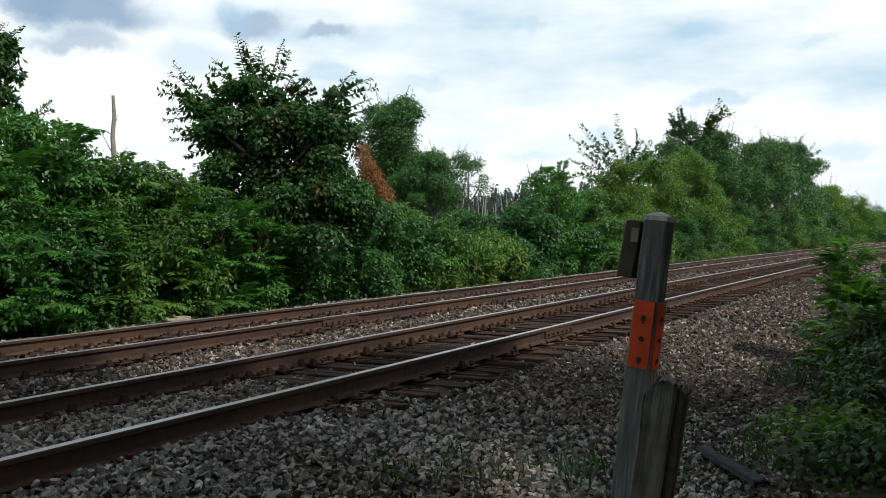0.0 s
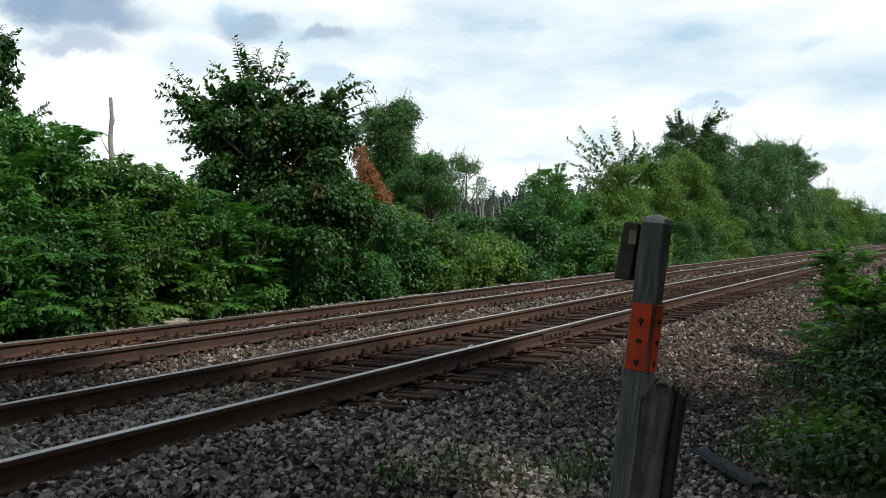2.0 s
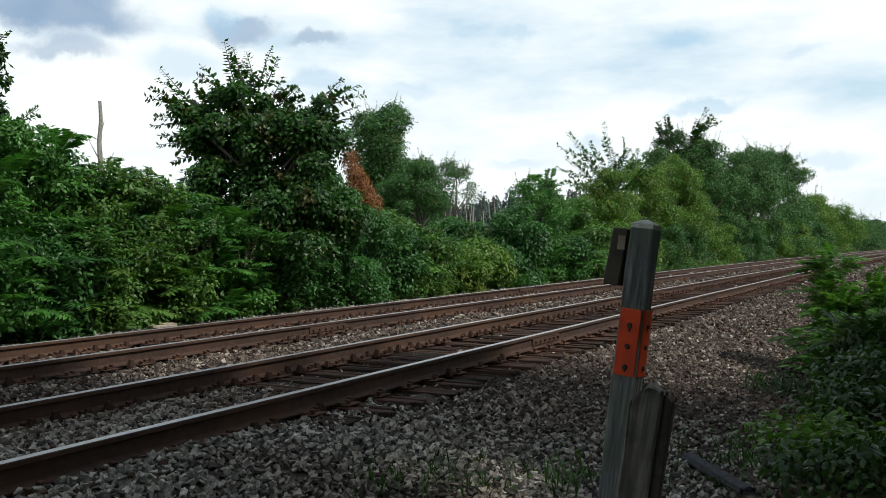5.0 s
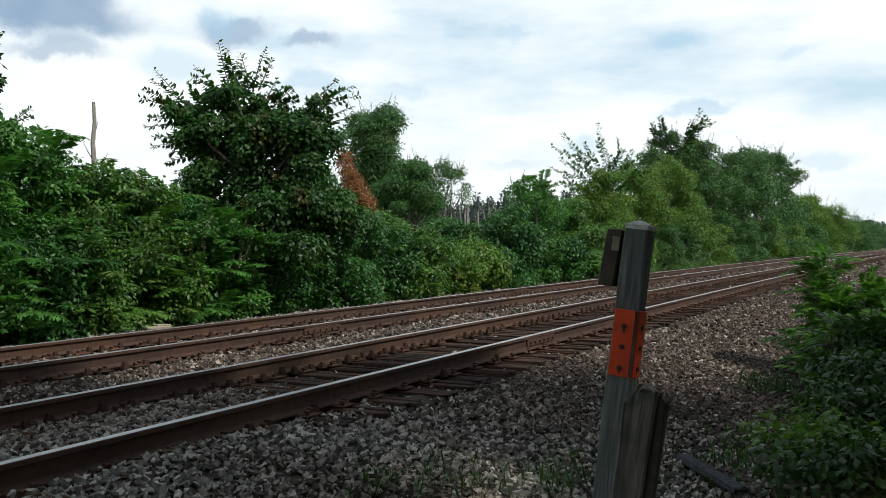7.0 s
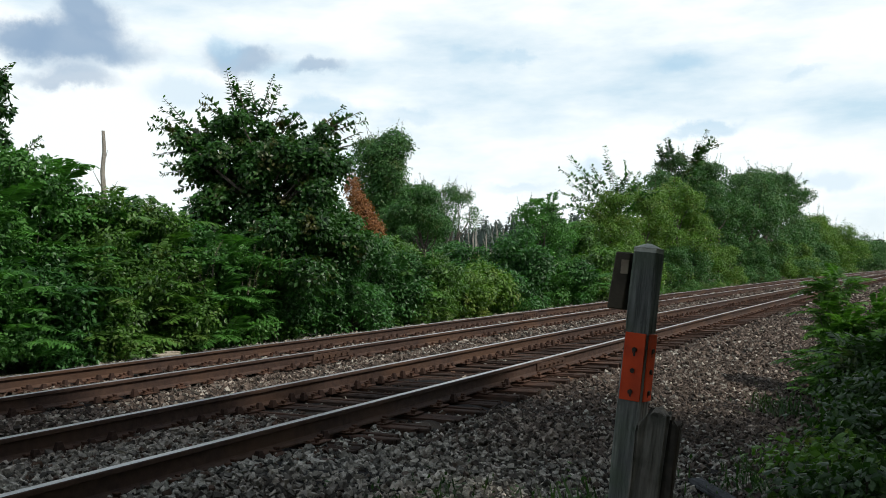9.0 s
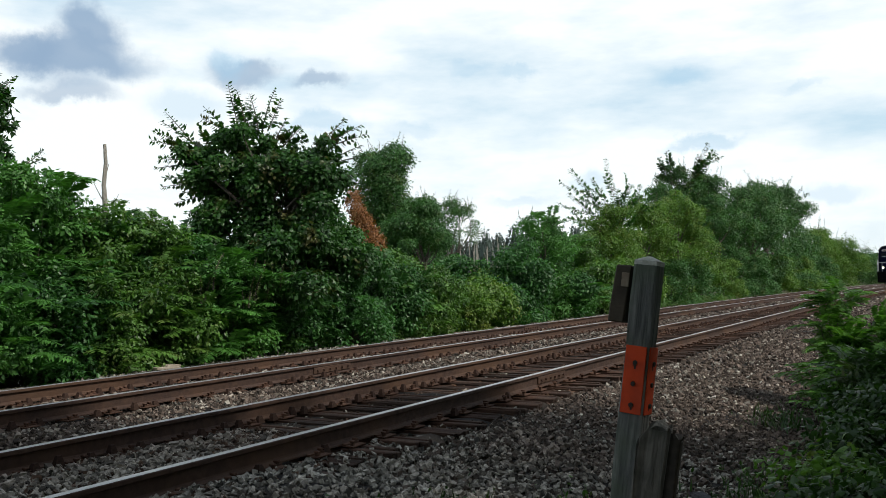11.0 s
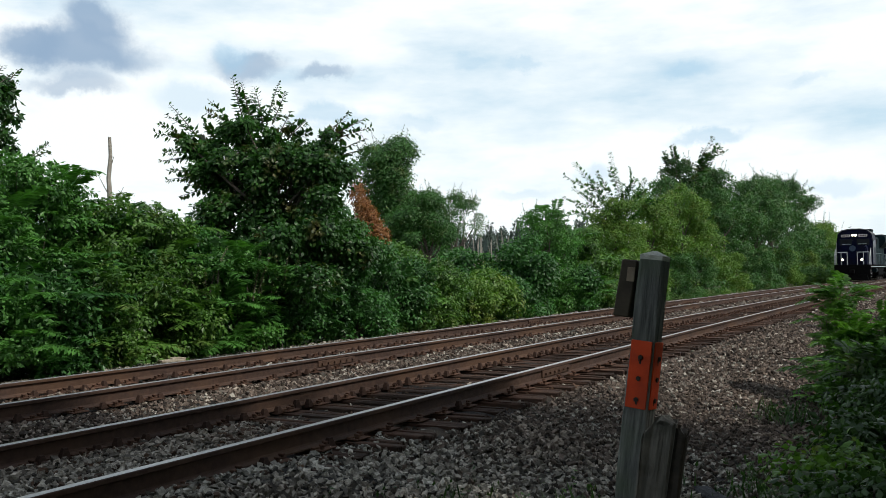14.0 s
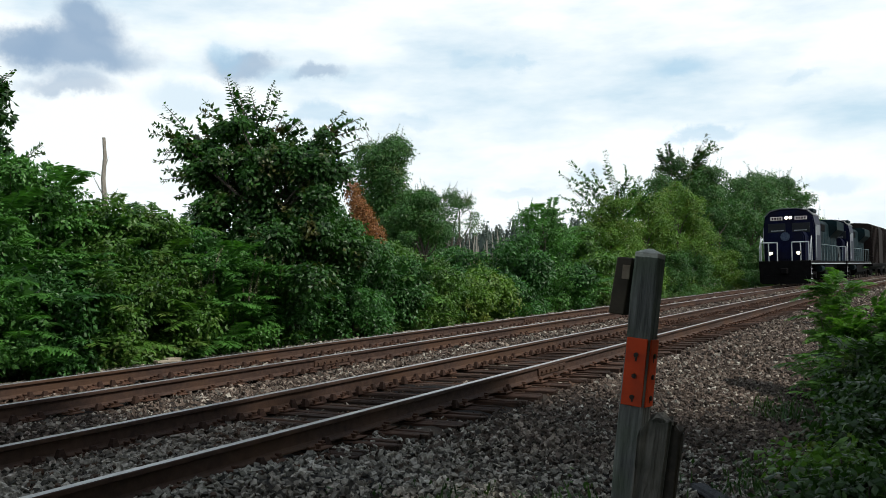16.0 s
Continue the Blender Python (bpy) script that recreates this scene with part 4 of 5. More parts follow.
undergrowth()


def distant_woods():
    """Far woods beyond the wetland, one mass of big leaf clumps with bare dead stems."""
    rng = np.random.default_rng(77)
    cl, V, F = [], [], []
    ring = np.arange(7) * 2 * math.pi / 7
    for a in np.arange(-26, 30, 0.22):
        r = rng.uniform(250, 330)
        h = rng.uniform(13, 20) if a < 12 else rng.uniform(6, 9)
        x, y = math.sin(radians(a)) * r, math.cos(radians(a)) * r
        for k in range(5):
            w = 2.7 - 0.35 * k
            cl.append((x + rng.normal(0, 0.5), y + rng.normal(0, 0.5), -1 + h * (0.08 + 0.2 * k), w, w, h * 0.15))
        # the dense inside of each crown, in tiers
        for k in range(4):
            w, z0, z1 = 2.3 - 0.25 * k, -1 + h * 0.2 * k, -1 + h * (0.2 * k + 0.38)
            n0 = 14 * len(V)
            V.append(np.concatenate([np.stack([x + np.cos(ring) * w * q * rng.uniform(0.7, 1.2, 7), y + np.sin(ring) * w * q, np.full(7, z)], 1) for q, z in ((1.0, z0), (0.12, z1))]))
            F += [(n0 + j, n0 + (j + 1) % 7, n0 + 7 + (j + 1) % 7, n0 + 7 + j) for j in range(7)]
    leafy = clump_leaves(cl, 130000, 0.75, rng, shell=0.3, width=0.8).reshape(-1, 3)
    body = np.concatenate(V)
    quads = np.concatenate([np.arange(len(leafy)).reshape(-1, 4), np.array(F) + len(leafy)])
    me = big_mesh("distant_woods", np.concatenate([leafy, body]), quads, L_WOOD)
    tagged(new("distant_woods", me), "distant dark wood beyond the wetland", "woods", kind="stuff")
    # drowned bare trunks standing before it
    bm = bmesh.new()
    for k in range(34):
        a, r = radians(rng.uniform(0.5, 6.5)), rng.uniform(150, 215)
        x, y, h = math.sin(a) * r, math.cos(a) * r, rng.uniform(4.5, 10.5)
        tube(bm, [(x, y, -0.9), (x + rng.normal(0, .15), y, h * 0.5), (x + rng.normal(0, .3), y, h)], 0.16, 0.05, 5)
    ob = part("dead_stem_stand", bm, M_PALEBARK)
    tagged(ob, "stand of bare grey dead trunks in the wetland", "dead trees", kind="stuff")


distant_woods()


# ================= near side: posts, plank, weeds =================
def marker_post():
    """Leaning square timber post with pointed top, orange marker plates and a small dark box."""
    top = thing("marker_post", (0, 0, 0), "weathered grey timber post with orange marker plates", "post")
    w = 0.055
    bm = bmesh.new()
    box(bm, -w, -w, -1.9, w, w, -0.025, 0.006)
    bmesh.ops.subdivide_edges(bm, edges=[e for e in bm.edges if abs(e.verts[0].co.z - e.verts[1].co.z) > 1], cuts=9)
    rng = random.Random(4)
    for v in bm.verts:
        v.co += Vector((rng.uniform(-.003, .003), rng.uniform(-.003, .003), 0))
    part("timber", bm, M_POST, top)
    bm = bmesh.new()
    box(bm, -w + .002, -w + .002, -0.027, w - .002, w - .002, -0.006)
    bmesh.ops.create_cone(bm, cap_ends=False, segments=4, radius1=w * 1.38, radius2=0.012, depth=0.022, matrix=Matrix.Translation((0, 0, 0.004)) @ Matrix.Rotation(math.pi / 4, 4, "Z"))
    part("cap", bm, M_ENDGRAIN, top, "pale weathered end grain")
    for face in (0, 1):
        bm = bmesh.new()
        box(bm, -w + 0.008, -w - 0.0085, -0.70, w - 0.004, -w - 0.003, -0.395, 0.002)
        m = Matrix.Rotation(face * math.pi / 2, 4, "Z")
        plate = part("marker_plate", bm, M_ORANGE, top, "orange painted marker plate with three bolts")
        plate.matrix_basis = m
        for z in (-0.47, -0.565, -0.66):
            bm = bmesh.new()
            rod(bm, (0.004, -w - 0.006, z), (0.004, -w - 0.017, z), 0.011, seg=6)
            part("bolt", bm, M_DARK, plate)
            bm = bmesh.new()
            drop = 0.03 if z > -0.5 else 0.022 if z < -0.6 else 0.012
            box(bm, 0.000, -w - 0.0095, z - drop, 0.009, -w - 0.0080, z)
            box(bm, -0.006, -w - 0.0095, z - drop * 0.6, -0.003, -w - 0.0080, z)
            part("rust_drip", bm, M_DARK, plate)
    bm = bmesh.new()
    box(bm, -w - 0.085, -w + 0.005, -0.30, -w - 0.008, w - 0.03, -0.035, 0.006)
    for v in bm.verts:
        if v.co.z < -0.2:
            v.co.x -= 0.016
    b = part("dark_box", bm, M_BOX, top, "small dark metal box on the post's side")
    bm = bmesh.new()
    box(bm, -w - 0.050, -w - 0.002, -0.135, -w - 0.014, -w + 0.004, -0.07, 0.001)
    part("tag", bm, M_TAN, b, "faded tan tag")
    return top


def broken_stub():
    rng = random.Random(8)
    top = thing("broken_post", (0, 0, 0), "short split and rotten grey post beside the marker post", "post")
    for k, (x0, x1, y0, y1, zt) in enumerate(((-0.085, 0.045, -0.06, 0.05, 0.0), (0.048, 0.095, -0.05, 0.06, -0.02))):
        bm = bmesh.new()
        box(bm, x0, y0, -1.3, x1, y1, zt, 0.008)
        bmesh.ops.subdivide_edges(bm, edges=list(bm.edges), cuts=3)
        for v in bm.verts:
            f = max(0.0, 1 + v.co.z / 0.12)
            v.co += Vector((rng.uniform(-.006, .006), rng.uniform(-.006, .006), 0))
            v.co.z += f * (rng.uniform(-.02, .02) - 0.035 * abs((v.co.x - 0.0) / 0.09) - (0.045 if v.co.x < -0.05 else 0))
        # right piece dark: shade of the stub's right face put into colour
        part("split_timber", bm, M_STUB if k == 0 else M_DARK, top)
    return top


POST = marker_post()
POST.matrix_basis = Matrix.Translation((0.994, 4.0, 1.245)) @ pose(0, 0, 0, 0, 7.3, 0) @ pose(0, 0, 0, 0, 0, -33.5)
STUB = broken_stub()
STUB.matrix_basis = Matrix.Translation((0.99, 3.85, 0.525)) @ pose(0, 0, 0, 0, 9.0, 0) @ pose(0, 0, 0, 3, 0, -22)


def fallen_plank():
    bm = bmesh.new()
    box(bm, -0.6, -0.05, 0, 0.6, 0.05, 0.04, 0.006)
    bmesh.ops.subdivide_edges(bm, edges=list(bm.edges), cuts=3)
    rng = random.Random(2)
    for v in bm.verts:
        v.co += Vector((rng.uniform(-.02, .02), rng.uniform(-.012, .012), rng.uniform(-.006, .006)))
    ob = part("plank", bm, M_PLANK)
    tagged(ob, "dark rotten plank lying on the stones", "plank")
    ob.matrix_basis = Matrix.Translation((2.02, 6.2, -0.50)) @ pose(0, 0, 0, 0, -3, -88 + 0)


fallen_plank()


def pale_boards():
    for k, (s, o, l) in enumerate(((11.95, 12.55, 0.55), (12.2, 12.7, 0.4))):
        bm = bmesh.new()
        box(bm, -l / 2, -0.07, 0, l / 2, 0.07, 0.04, 0.006)
        ob = part("board", bm, M_PALE)
        tagged(ob, "short pale weathered board on the far ballast edge", "board")
        ob.matrix_basis = Matrix.Translation(at(s, o, float(ground_z(s, o)) + 0.04 + 0.03 * k)) @ pose(0, 0, 0, 4, 3, 55 + 14 * k)


pale_boards()


def near_shrubs():
    rng = np.random.default_rng(61)
    # s, o, half width, height, fronds, leaves, leaf material, label
    spec = [(12.7, 1.22, 0.22, 1.55, 120, 250, L_LINESIDE, "bright green sumac shrub with feathery leaves"),
            (12.3, 1.05, 0.30, 1.05, 120, 500, L_LINESIDE, "green sumac shrub with feathery leaves"),
            (12.4, 0.62, 0.42, 1.15, 140, 600, L_LINESIDE, "bright green sumac shrub with feathery leaves"),
            (12.0, 0.05, 0.55, 0.85, 140, 900, L_LINESIDE, "green sumac shrub with feathery leaves"),
            (11.4, 0.75, 0.45, 0.75, 70, 1500, L_LINESIDE, "low tangled green lineside shrub"),
            (10.6, 0.45, 0.6, 0.85, 60, 2400, L_WEED_SHADED, "low tangled green lineside shrub, shade put into its dark leaves"),
            (9.4, 0.35, 0.6, 0.7, 20, 2600, L_WEED_SHADED, "low tangled green lineside shrub, shade put into its dark leaves"),
            (8.3, 0.45, 0.5, 0.5, 0, 1900, L_WEED_SHADED, "low broad-leaved weeds at the ballast's edge"),
            (7.4, 0.65, 0.45, 0.3, 0, 1100, L_BRIGHT, "low broad-leaved weeds at the ballast's edge"),
            (6.7, 0.55, 0.5, 0.3, 0, 1100, L_WEED_SHADED, "low broad-leaved weeds at the ballast's edge"),
            (10.6, -0.6, 0.8, 0.9, 20, 4500, L_WEED_SHADED, "dense green shrub beside the railway, shade put into its dark leaves"),
            (13.5, -0.4, 0.9, 0.95, 40, 4500, L_SHRUB, "dense green shrub beside the railway"),
            (8.6, -0.6, 0.8, 0.75, 0, 4000, L_WEED_SHADED, "dense green shrub beside the railway, shade put into its dark leaves")]
    for i, (s, o, w, h, fr, n, m, label) in enumerate(spec):
        cl = blob_clumps(rng, 18, w, w, 0.0, h, 0.26 if w > 0.4 else 0.13, 0.4)
        plant("shrub", at(s, o, float(ground_z(s, o)) - 0.02), label, "shrub", cl, n, 0.075, m, 600 + i, trunk=0.018, limbs=9, stems=3, fronds=int(fr * 1.4), frond_len=0.36,
              group="lineside weeds", width=0.7)
    # a young tree whose outer twigs hang in from the side
    cl = [(-0.35, 0, 2.9, 0.34, 0.34, 0.3), (0.0, 0.1, 3.1, 0.4, 0.4, 0.35), (0.3, 0, 2.7, 0.4, 0.4, 0.35), (-0.2, 0, 2.55, 0.3, 0.3, 0.25)]
    plant("tree", (4.86, 7.6, -0.58), "slim young tree with hanging outer leaves", "tree", cl, 330, 0.085, L_TREE, 640, trunk=0.03, limbs=4)
    # grass and weed tufts
    V = []
    for s, o, n, h in ((4.6, 2.9, 26, 0.13), (4.9, 2.75, 24, 0.12), (5.1, 2.55, 24, 0.13), (5.5, 2.15, 20, 0.2), (5.7, 2.1, 18, 0.22), (4.75, 3.1, 16, 0.10), (7.0, 1.25, 50, 0.16),
                       (7.7, 1.35, 50, 0.15), (10.4, 1.5, 60, 0.2), (10.9, 1.65, 50, 0.18), (5.2, 2.9, 18, 0.12), (6.3, 1.5, 24, 0.12)):
        a = rng.normal(0, 0.16, (n, 2))
        P = at_many(np.full(n, s) + a[:, 0], np.full(n, o) + a[:, 1], np.full(n, float(ground_z(s, o))))
        tip = rng.normal(0, 0.45, (n, 3)) + np.array([0, 0, 1.0])
        V.append(leaves_at(P, tip, h, rng, width=0.09, fold=0.02))
        Q = P + tip * h * rng.uniform(0.3, 0.9, (n, 1))
        V.append(leaves_at(Q, rng.normal(0, 0.6, (n, 3)) + np.array([0, 0, 0.4]), 0.045, rng, width=0.5))
        V.append(leaves_at(P + rng.uniform(0.2, 0.8, (n, 1)) * tip * h, rng.normal(0, 0.8, (n, 3)), 0.05, rng, width=0.6))
    tagged(new("grass_tufts", quads_to_mesh("grass_tufts", V, L_WEED_SHADED)), "sparse green weeds and grass growing in the ballast", "grass", kind="stuff")


near_shrubs()


def shading_trees():
    """The wood at the camera's back and side, which shades the near ballast."""
    rng = np.random.default_rng(91)
    # along, across, height, half width, crown from, leaves
    spots = [(s, -4.4 + 0.5 * math.sin(s * 1.7), 15.4 + 0.8 * math.sin(s * 2.3), 2.7, 0.4, 12000) for s in (-17.0, -13.0, -9.0, -5.4, -2.2, 0.8, 3.6)]
    spots += [(-15.0, 3.5, 11.0, 2.8, 0.5, 9000), (-10.5, 0.2, 12.5, 2.6, 0.5, 9000), (-7.0, -8.5, 14.0, 3.2, 0.4, 9000), (0.0, -9.0, 14.5, 3.4, 0.4, 9000), (7.0, -9.0, 14.0, 3.4, 0.4, 9000)]
    spots += [(6.7, -4.6, 12.5, 1.9, 0.4, 7000), (9.7, -4.2, 6.6, 1.9, 0.8, 1500), (19.0, -3.8, 4.2, 1.8, 0.4, 3200), (24.5, -3.8, 6.5, 2.0, 0.4, 3600),
              (31.0, -4.0, 7.0, 2.2, 0.4, 4000)]
    for i, (s, o, h, w, z0, n) in enumerate(spots):
        cl = blob_clumps(rng, 46, w, w, z0, h, w * 0.3, 0.3)
        plant("tree", at(s, o, -0.65), "leafy broadleaf tree at the edge of the wood", "tree", cl, n, 0.36, L_TREE, 900 + i, trunk=0.16, limbs=18, group="tall wood trees")


shading_trees()


# ================= the train =================
M_BLUE = material("dark_blue_paint", (0.0015, 0.0025, 0.014), (0.003, 0.005, 0.024), scale=3, rough=0.45, bump=0.03, stain=(0.006, 0.006, 0.009), stain_scale=1.2, stain_amount=0.5, spec=0.05)
M_TEAL = material("faded_blue_grey_paint", (0.004, 0.013, 0.017), (0.008, 0.021, 0.025), scale=2.5, rough=0.7, bump=0.05, stain=(0.007, 0.010, 0.011), stain_scale=0.9, stain_amount=0.6, spec=0.05)
M_BLACK = material("sooty_black", (0.003, 0.003, 0.0035), (0.006, 0.006, 0.006), scale=4, rough=0.85, bump=0.1, spec=0.03)
M_WHITE = material("white_handrail_paint", (0.42, 0.45, 0.47), (0.30, 0.32, 0.34), scale=12, rough=0.5)
M_RAILING = material("dull_blue_grey_railing", (0.10, 0.14, 0.16), (0.15, 0.19, 0.20), scale=9, rough=0.6)
M_ROOF_SUNLIT = material("sunlit_dusty_roof", (0.10, 0.11, 0.12), (0.17, 0.18, 0.18), scale=5, rough=0.8)
M_PANE = material("dark_cab_glass", (0.008, 0.010, 0.013), (0.012, 0.014, 0.018), scale=2, rough=0.3, spec=0.12)
M_LAMP = material("headlamp_glow", (1.0, 0.90, 0.70), (1.0, 0.90, 0.70), rough=0.3, emit=6.0)
M_BOARD = material("number_board_glow", (0.40, 0.36, 0.36), (0.40, 0.36, 0.36), rough=0.4, emit=0.25)
M_BROWN = material("boxcar_brown", (0.009, 0.006, 0.005), (0.015, 0.009, 0.008), scale=3, rough=0.75, bump=0.05, stain=(0.008, 0.007, 0.006), stain_scale=0.8, stain_amount=0.7, spec=0.12)
M_GREYCAR = material("hopper_grey", (0.26, 0.26, 0.25), (0.33, 0.33, 0.32), scale=2.5, rough=0.65, stain=(0.18, 0.16, 0.14), stain_scale=0.7, stain_amount=0.6)
M_STEEL = material("worn_wheel_steel", (0.06, 0.05, 0.045), (0.12, 0.10, 0.09), scale=9, rough=0.6, metal=0.5)
M_LOGO = material("logo_grey_blue", (0.02, 0.035, 0.07), (0.06, 0.08, 0.12), scale=12, rough=0.5)

WHEELSETS = []
SHORT = 0.87


def wheelset(parent, y, r):
    """Axle with two flanged wheels, under its vehicle."""
    bm = bmesh.new()
    rod(bm, (-0.95, 0, 0), (0.95, 0, 0), 0.08, seg=8)
    for x in (-0.75, 0.75):
        rod(bm, (x - 0.06, 0, 0), (x + 0.06, 0, 0), r, seg=20)
        rod(bm, (x - math.copysign(0.085, x), 0, 0), (x - math.copysign(0.055, x), 0, 0), r + 0.025, seg=20)
        for k in range(5):
            a = k * 1.2566
            rod(bm, (x + math.copysign(0.062, x), math.cos(a) * r * 0.6, math.sin(a) * r * 0.6), (x + math.copysign(0.075, x), math.cos(a) * r * 0.6, math.sin(a) * r * 0.6), 0.06, seg=6)
    w = part("wheelset", bm, M_STEEL, parent, "steel axle with two flanged wheels")
    w.matrix_basis = Matrix.Translation((0, y, r))
    WHEELSETS.append((w, y, r))


def truck(parent, yc, axles, r):
    """Sideframes of a bogie, with its springs and axle boxes."""
    half = (axles[-1] - axles[0]) / 2 + 0.45
    bm = bmesh.new()
    for x in (-1.05, 1.05):
        box(bm, x - 0.07, yc - half, r + 0.10, x + 0.07, yc + half, r + 0.30, 0.03)
        box(bm, x - 0.09, yc - 0.35, r - 0.22, x + 0.09, yc + 0.35, r + 0.12, 0.03)
        for a in axles:
            box(bm, x - 0.10, yc + a - 0.17, r - 0.15, x + 0.12, yc + a + 0.17, r + 0.20, 0.03)
            rod(bm, (x, yc + a - 0.25, r - 0.05), (x, yc + a - 0.25, r + 0.2), 0.06)
            rod(bm, (x, yc + a + 0.25, r - 0.05), (x, yc + a + 0.25, r + 0.2), 0.06)
    box(bm, -1.0, yc - 0.25, r + 0.05, 1.0, yc + 0.25, r + 0.28, 0.03)
    part("truck_frame", bm, M_BLACK, parent, "black cast truck frame")
    for a in axles:
        wheelset(parent, yc + a, r)


def railing(parent, name, pts, h, r=0.022, mid=False, mat=None):
    bm = bmesh.new()
    for p in pts:
        rod(bm, p, (p[0], p[1], p[2] + h), r, seg=6)
    for a, b in zip(pts, pts[1:]):
        rod(bm, (a[0], a[1], a[2] + h), (b[0], b[1], b[2] + h), r, seg=6)
        if mid:
            rod(bm, (a[0], a[1], a[2] + h * 0.5), (b[0], b[1], b[2] + h * 0.5), r * 0.8, seg=6)
    return part(name, bm, mat or M_WHITE, parent, "" if mat else "white tubular handrail")


def prism(bm, outline, y0, y1, bevel=0.0):
    """Outline (x, z) drawn out along y."""
    a = [bm.verts.new((x, y0, z)) for x, z in outline]
    b = [bm.verts.new((x, y1, z)) for x, z in outline]
    n = len(outline)
    fs = [bm.faces.new(a[::-1]), bm.faces.new(b)]
    for i in range(n):
        fs.append(bm.faces.new((a[i], a[(i + 1) % n], b[(i + 1) % n], b[i])))
    bmesh.ops.recalc_face_normals(bm, faces=fs)
    if bevel:
        bmesh.ops.bevel(bm, geom=list({e for f in fs[:2] for e in f.edges}), offset=bevel, segments=2, affect="EDGES")


def locomotive(label, lamp=M_LAMP):
    """Hood locomotive, nose towards +y, about 17 m long, standing on z = 0."""
    L = tagged(new("locomotive"), label, "locomotive", "coupled locomotives")
    F = 9.8
    bm = bmesh.new()
    box(bm, -1.5, -F, 1.25, 1.5, F - 0.35, 1.52, 0.02)
    box(bm, -0.9, -F, 0.95, 0.9, F - 0.4, 1.26, 0.02)
    part("underframe", bm, M_BLACK, L)
    # cab with rounded roof shoulders
    bm = bmesh.new()
    cab = [(-1.5, 1.52), (1.5, 1.52), (1.52, 3.75), (1.42, 4.3), (1.08, 4.64), (0.5, 4.76), (-0.5, 4.76), (-1.08, 4.64), (-1.42, 4.3), (-1.52, 3.75)]
    prism(bm, cab, 4.6, 7.45, 0.07)
    c = part("cab", bm, M_BLUE, L, "dark blue cab with rounded roof edges")
    # thin pale shell: the sun's highlight on the worn roof rim, as colour
    bm = bmesh.new()
    prism(bm, [(1.44, 4.31), (1.09, 4.66), (0.5, 4.78), (-0.5, 4.78), (-1.09, 4.66), (-1.44, 4.31), (-1.46, 4.34), (-1.1, 4.70), (-0.5, 4.83), (0.5, 4.83), (1.1, 4.70), (1.46, 4.34)], 4.5, 7.5)
    part("cab_roof", bm, M_ROOF_SUNLIT, c, "pale dusty roof edge with the sun's highlight painted in")
    bm = bmesh.new()
    prism(bm, [(-1.12, 1.52), (1.12, 1.52), (1.15, 3.0), (1.0, 3.28), (-1.0, 3.28), (-1.15, 3.0)], 7.4, 9.0, 0.09)
    nose = part("nose", bm, M_BLUE, L, "low dark blue nose")
    bm = bmesh.new()
    rod(bm, (0, 8.98, 3.0), (0, 9.025, 3.0), 0.27, seg=24)
    part("emblem", bm, M_LOGO, nose, "round grey-blue emblem")
    for x in (-0.72, 0.72):
        bm = bmesh.new()
        box(bm, x - 0.52, 7.42, 3.28, x + 0.52, 7.475, 3.88, 0.02)
        part("windshield", bm, M_PANE, c, "dark windshield pane")
        bm = bmesh.new()
        box(bm, x - 0.36, 7.40, 4.08, x + 0.36, 7.50, 4.30, 0.01)
        nb = part("number_board", bm, M_BOARD, c, "lit number board")
        bm = bmesh.new()
        for k in range(4):
            box(bm, x - 0.29 + k * 0.155, 7.495, 4.125, x - 0.29 + k * 0.155 + 0.10, 7.506, 4.255)
        part("number_bars", bm, M_BLACK, nb)
        bm = bmesh.new()
        box(bm, x * 2.11 - 0.02, 5.3, 3.1, x * 2.11 + 0.02, 6.9, 3.75, 0.01)
        part("side_window", bm, M_PANE, c)
    bm = bmesh.new()
    box(bm, -1.05, 7.45, 3.40, -0.3, 7.50, 3.44)
    box(bm, 0.3, 7.45, 3.40, 1.05, 7.50, 3.44)
    part("window_trim", bm, M_WHITE, c, "pale strip below the windshield")
    bm = bmesh.new()
    box(bm, -0.26, 7.38, 4.08, 0.26, 7.50, 4.36, 0.03)
    hl = part("headlight", bm, M_BLACK, c)
    for x in (-0.12, 0.12):
        bm = bmesh.new()
        rod(bm, (x, 7.48, 4.22), (x, 7.53, 4.22), 0.095, seg=14)
        part("lamp", bm, lamp, hl, "round headlight lens")
    for x in (-0.80, 0.80):
        bm = bmesh.new()
        box(bm, x - 0.15, 9.2, 1.84, x + 0.15, 9.42, 2.14, 0.03)
        d = part("ditch_light", bm, M_BLACK, L)
        bm = bmesh.new()
        rod(bm, (x, 9.41, 1.99), (x, 9.46, 1.99), 0.10, seg=14)
        part("lamp", bm, lamp, d, "round ditch light lens")
    # hood with doors, radiator wings, fans
    bm = bmesh.new()
    prism(bm, [(-0.95, 1.52), (0.95, 1.52), (0.95, 4.1), (0.78, 4.32), (-0.78, 4.32), (-0.95, 4.1)], -9.3, 4.62, 0.04)
    hood = part("hood", bm, M_TEAL, L, "faded blue-grey engine hood")
    for i in range(15):
        for sx in (-1, 1):
            bm = bmesh.new()
            y = 4.2 - i * 0.88
            box(bm, sx * 0.955 - 0.012, y - 0.78, 1.75, sx * 0.955 + 0.012, y, 3.5, 0.008)
            box(bm, sx * 0.972 - 0.008, y - 0.12, 2.5, sx * 0.972 + 0.008, y - 0.06, 2.7)
            part("hood_door", bm, M_TEAL, hood)
    bm = bmesh.new()
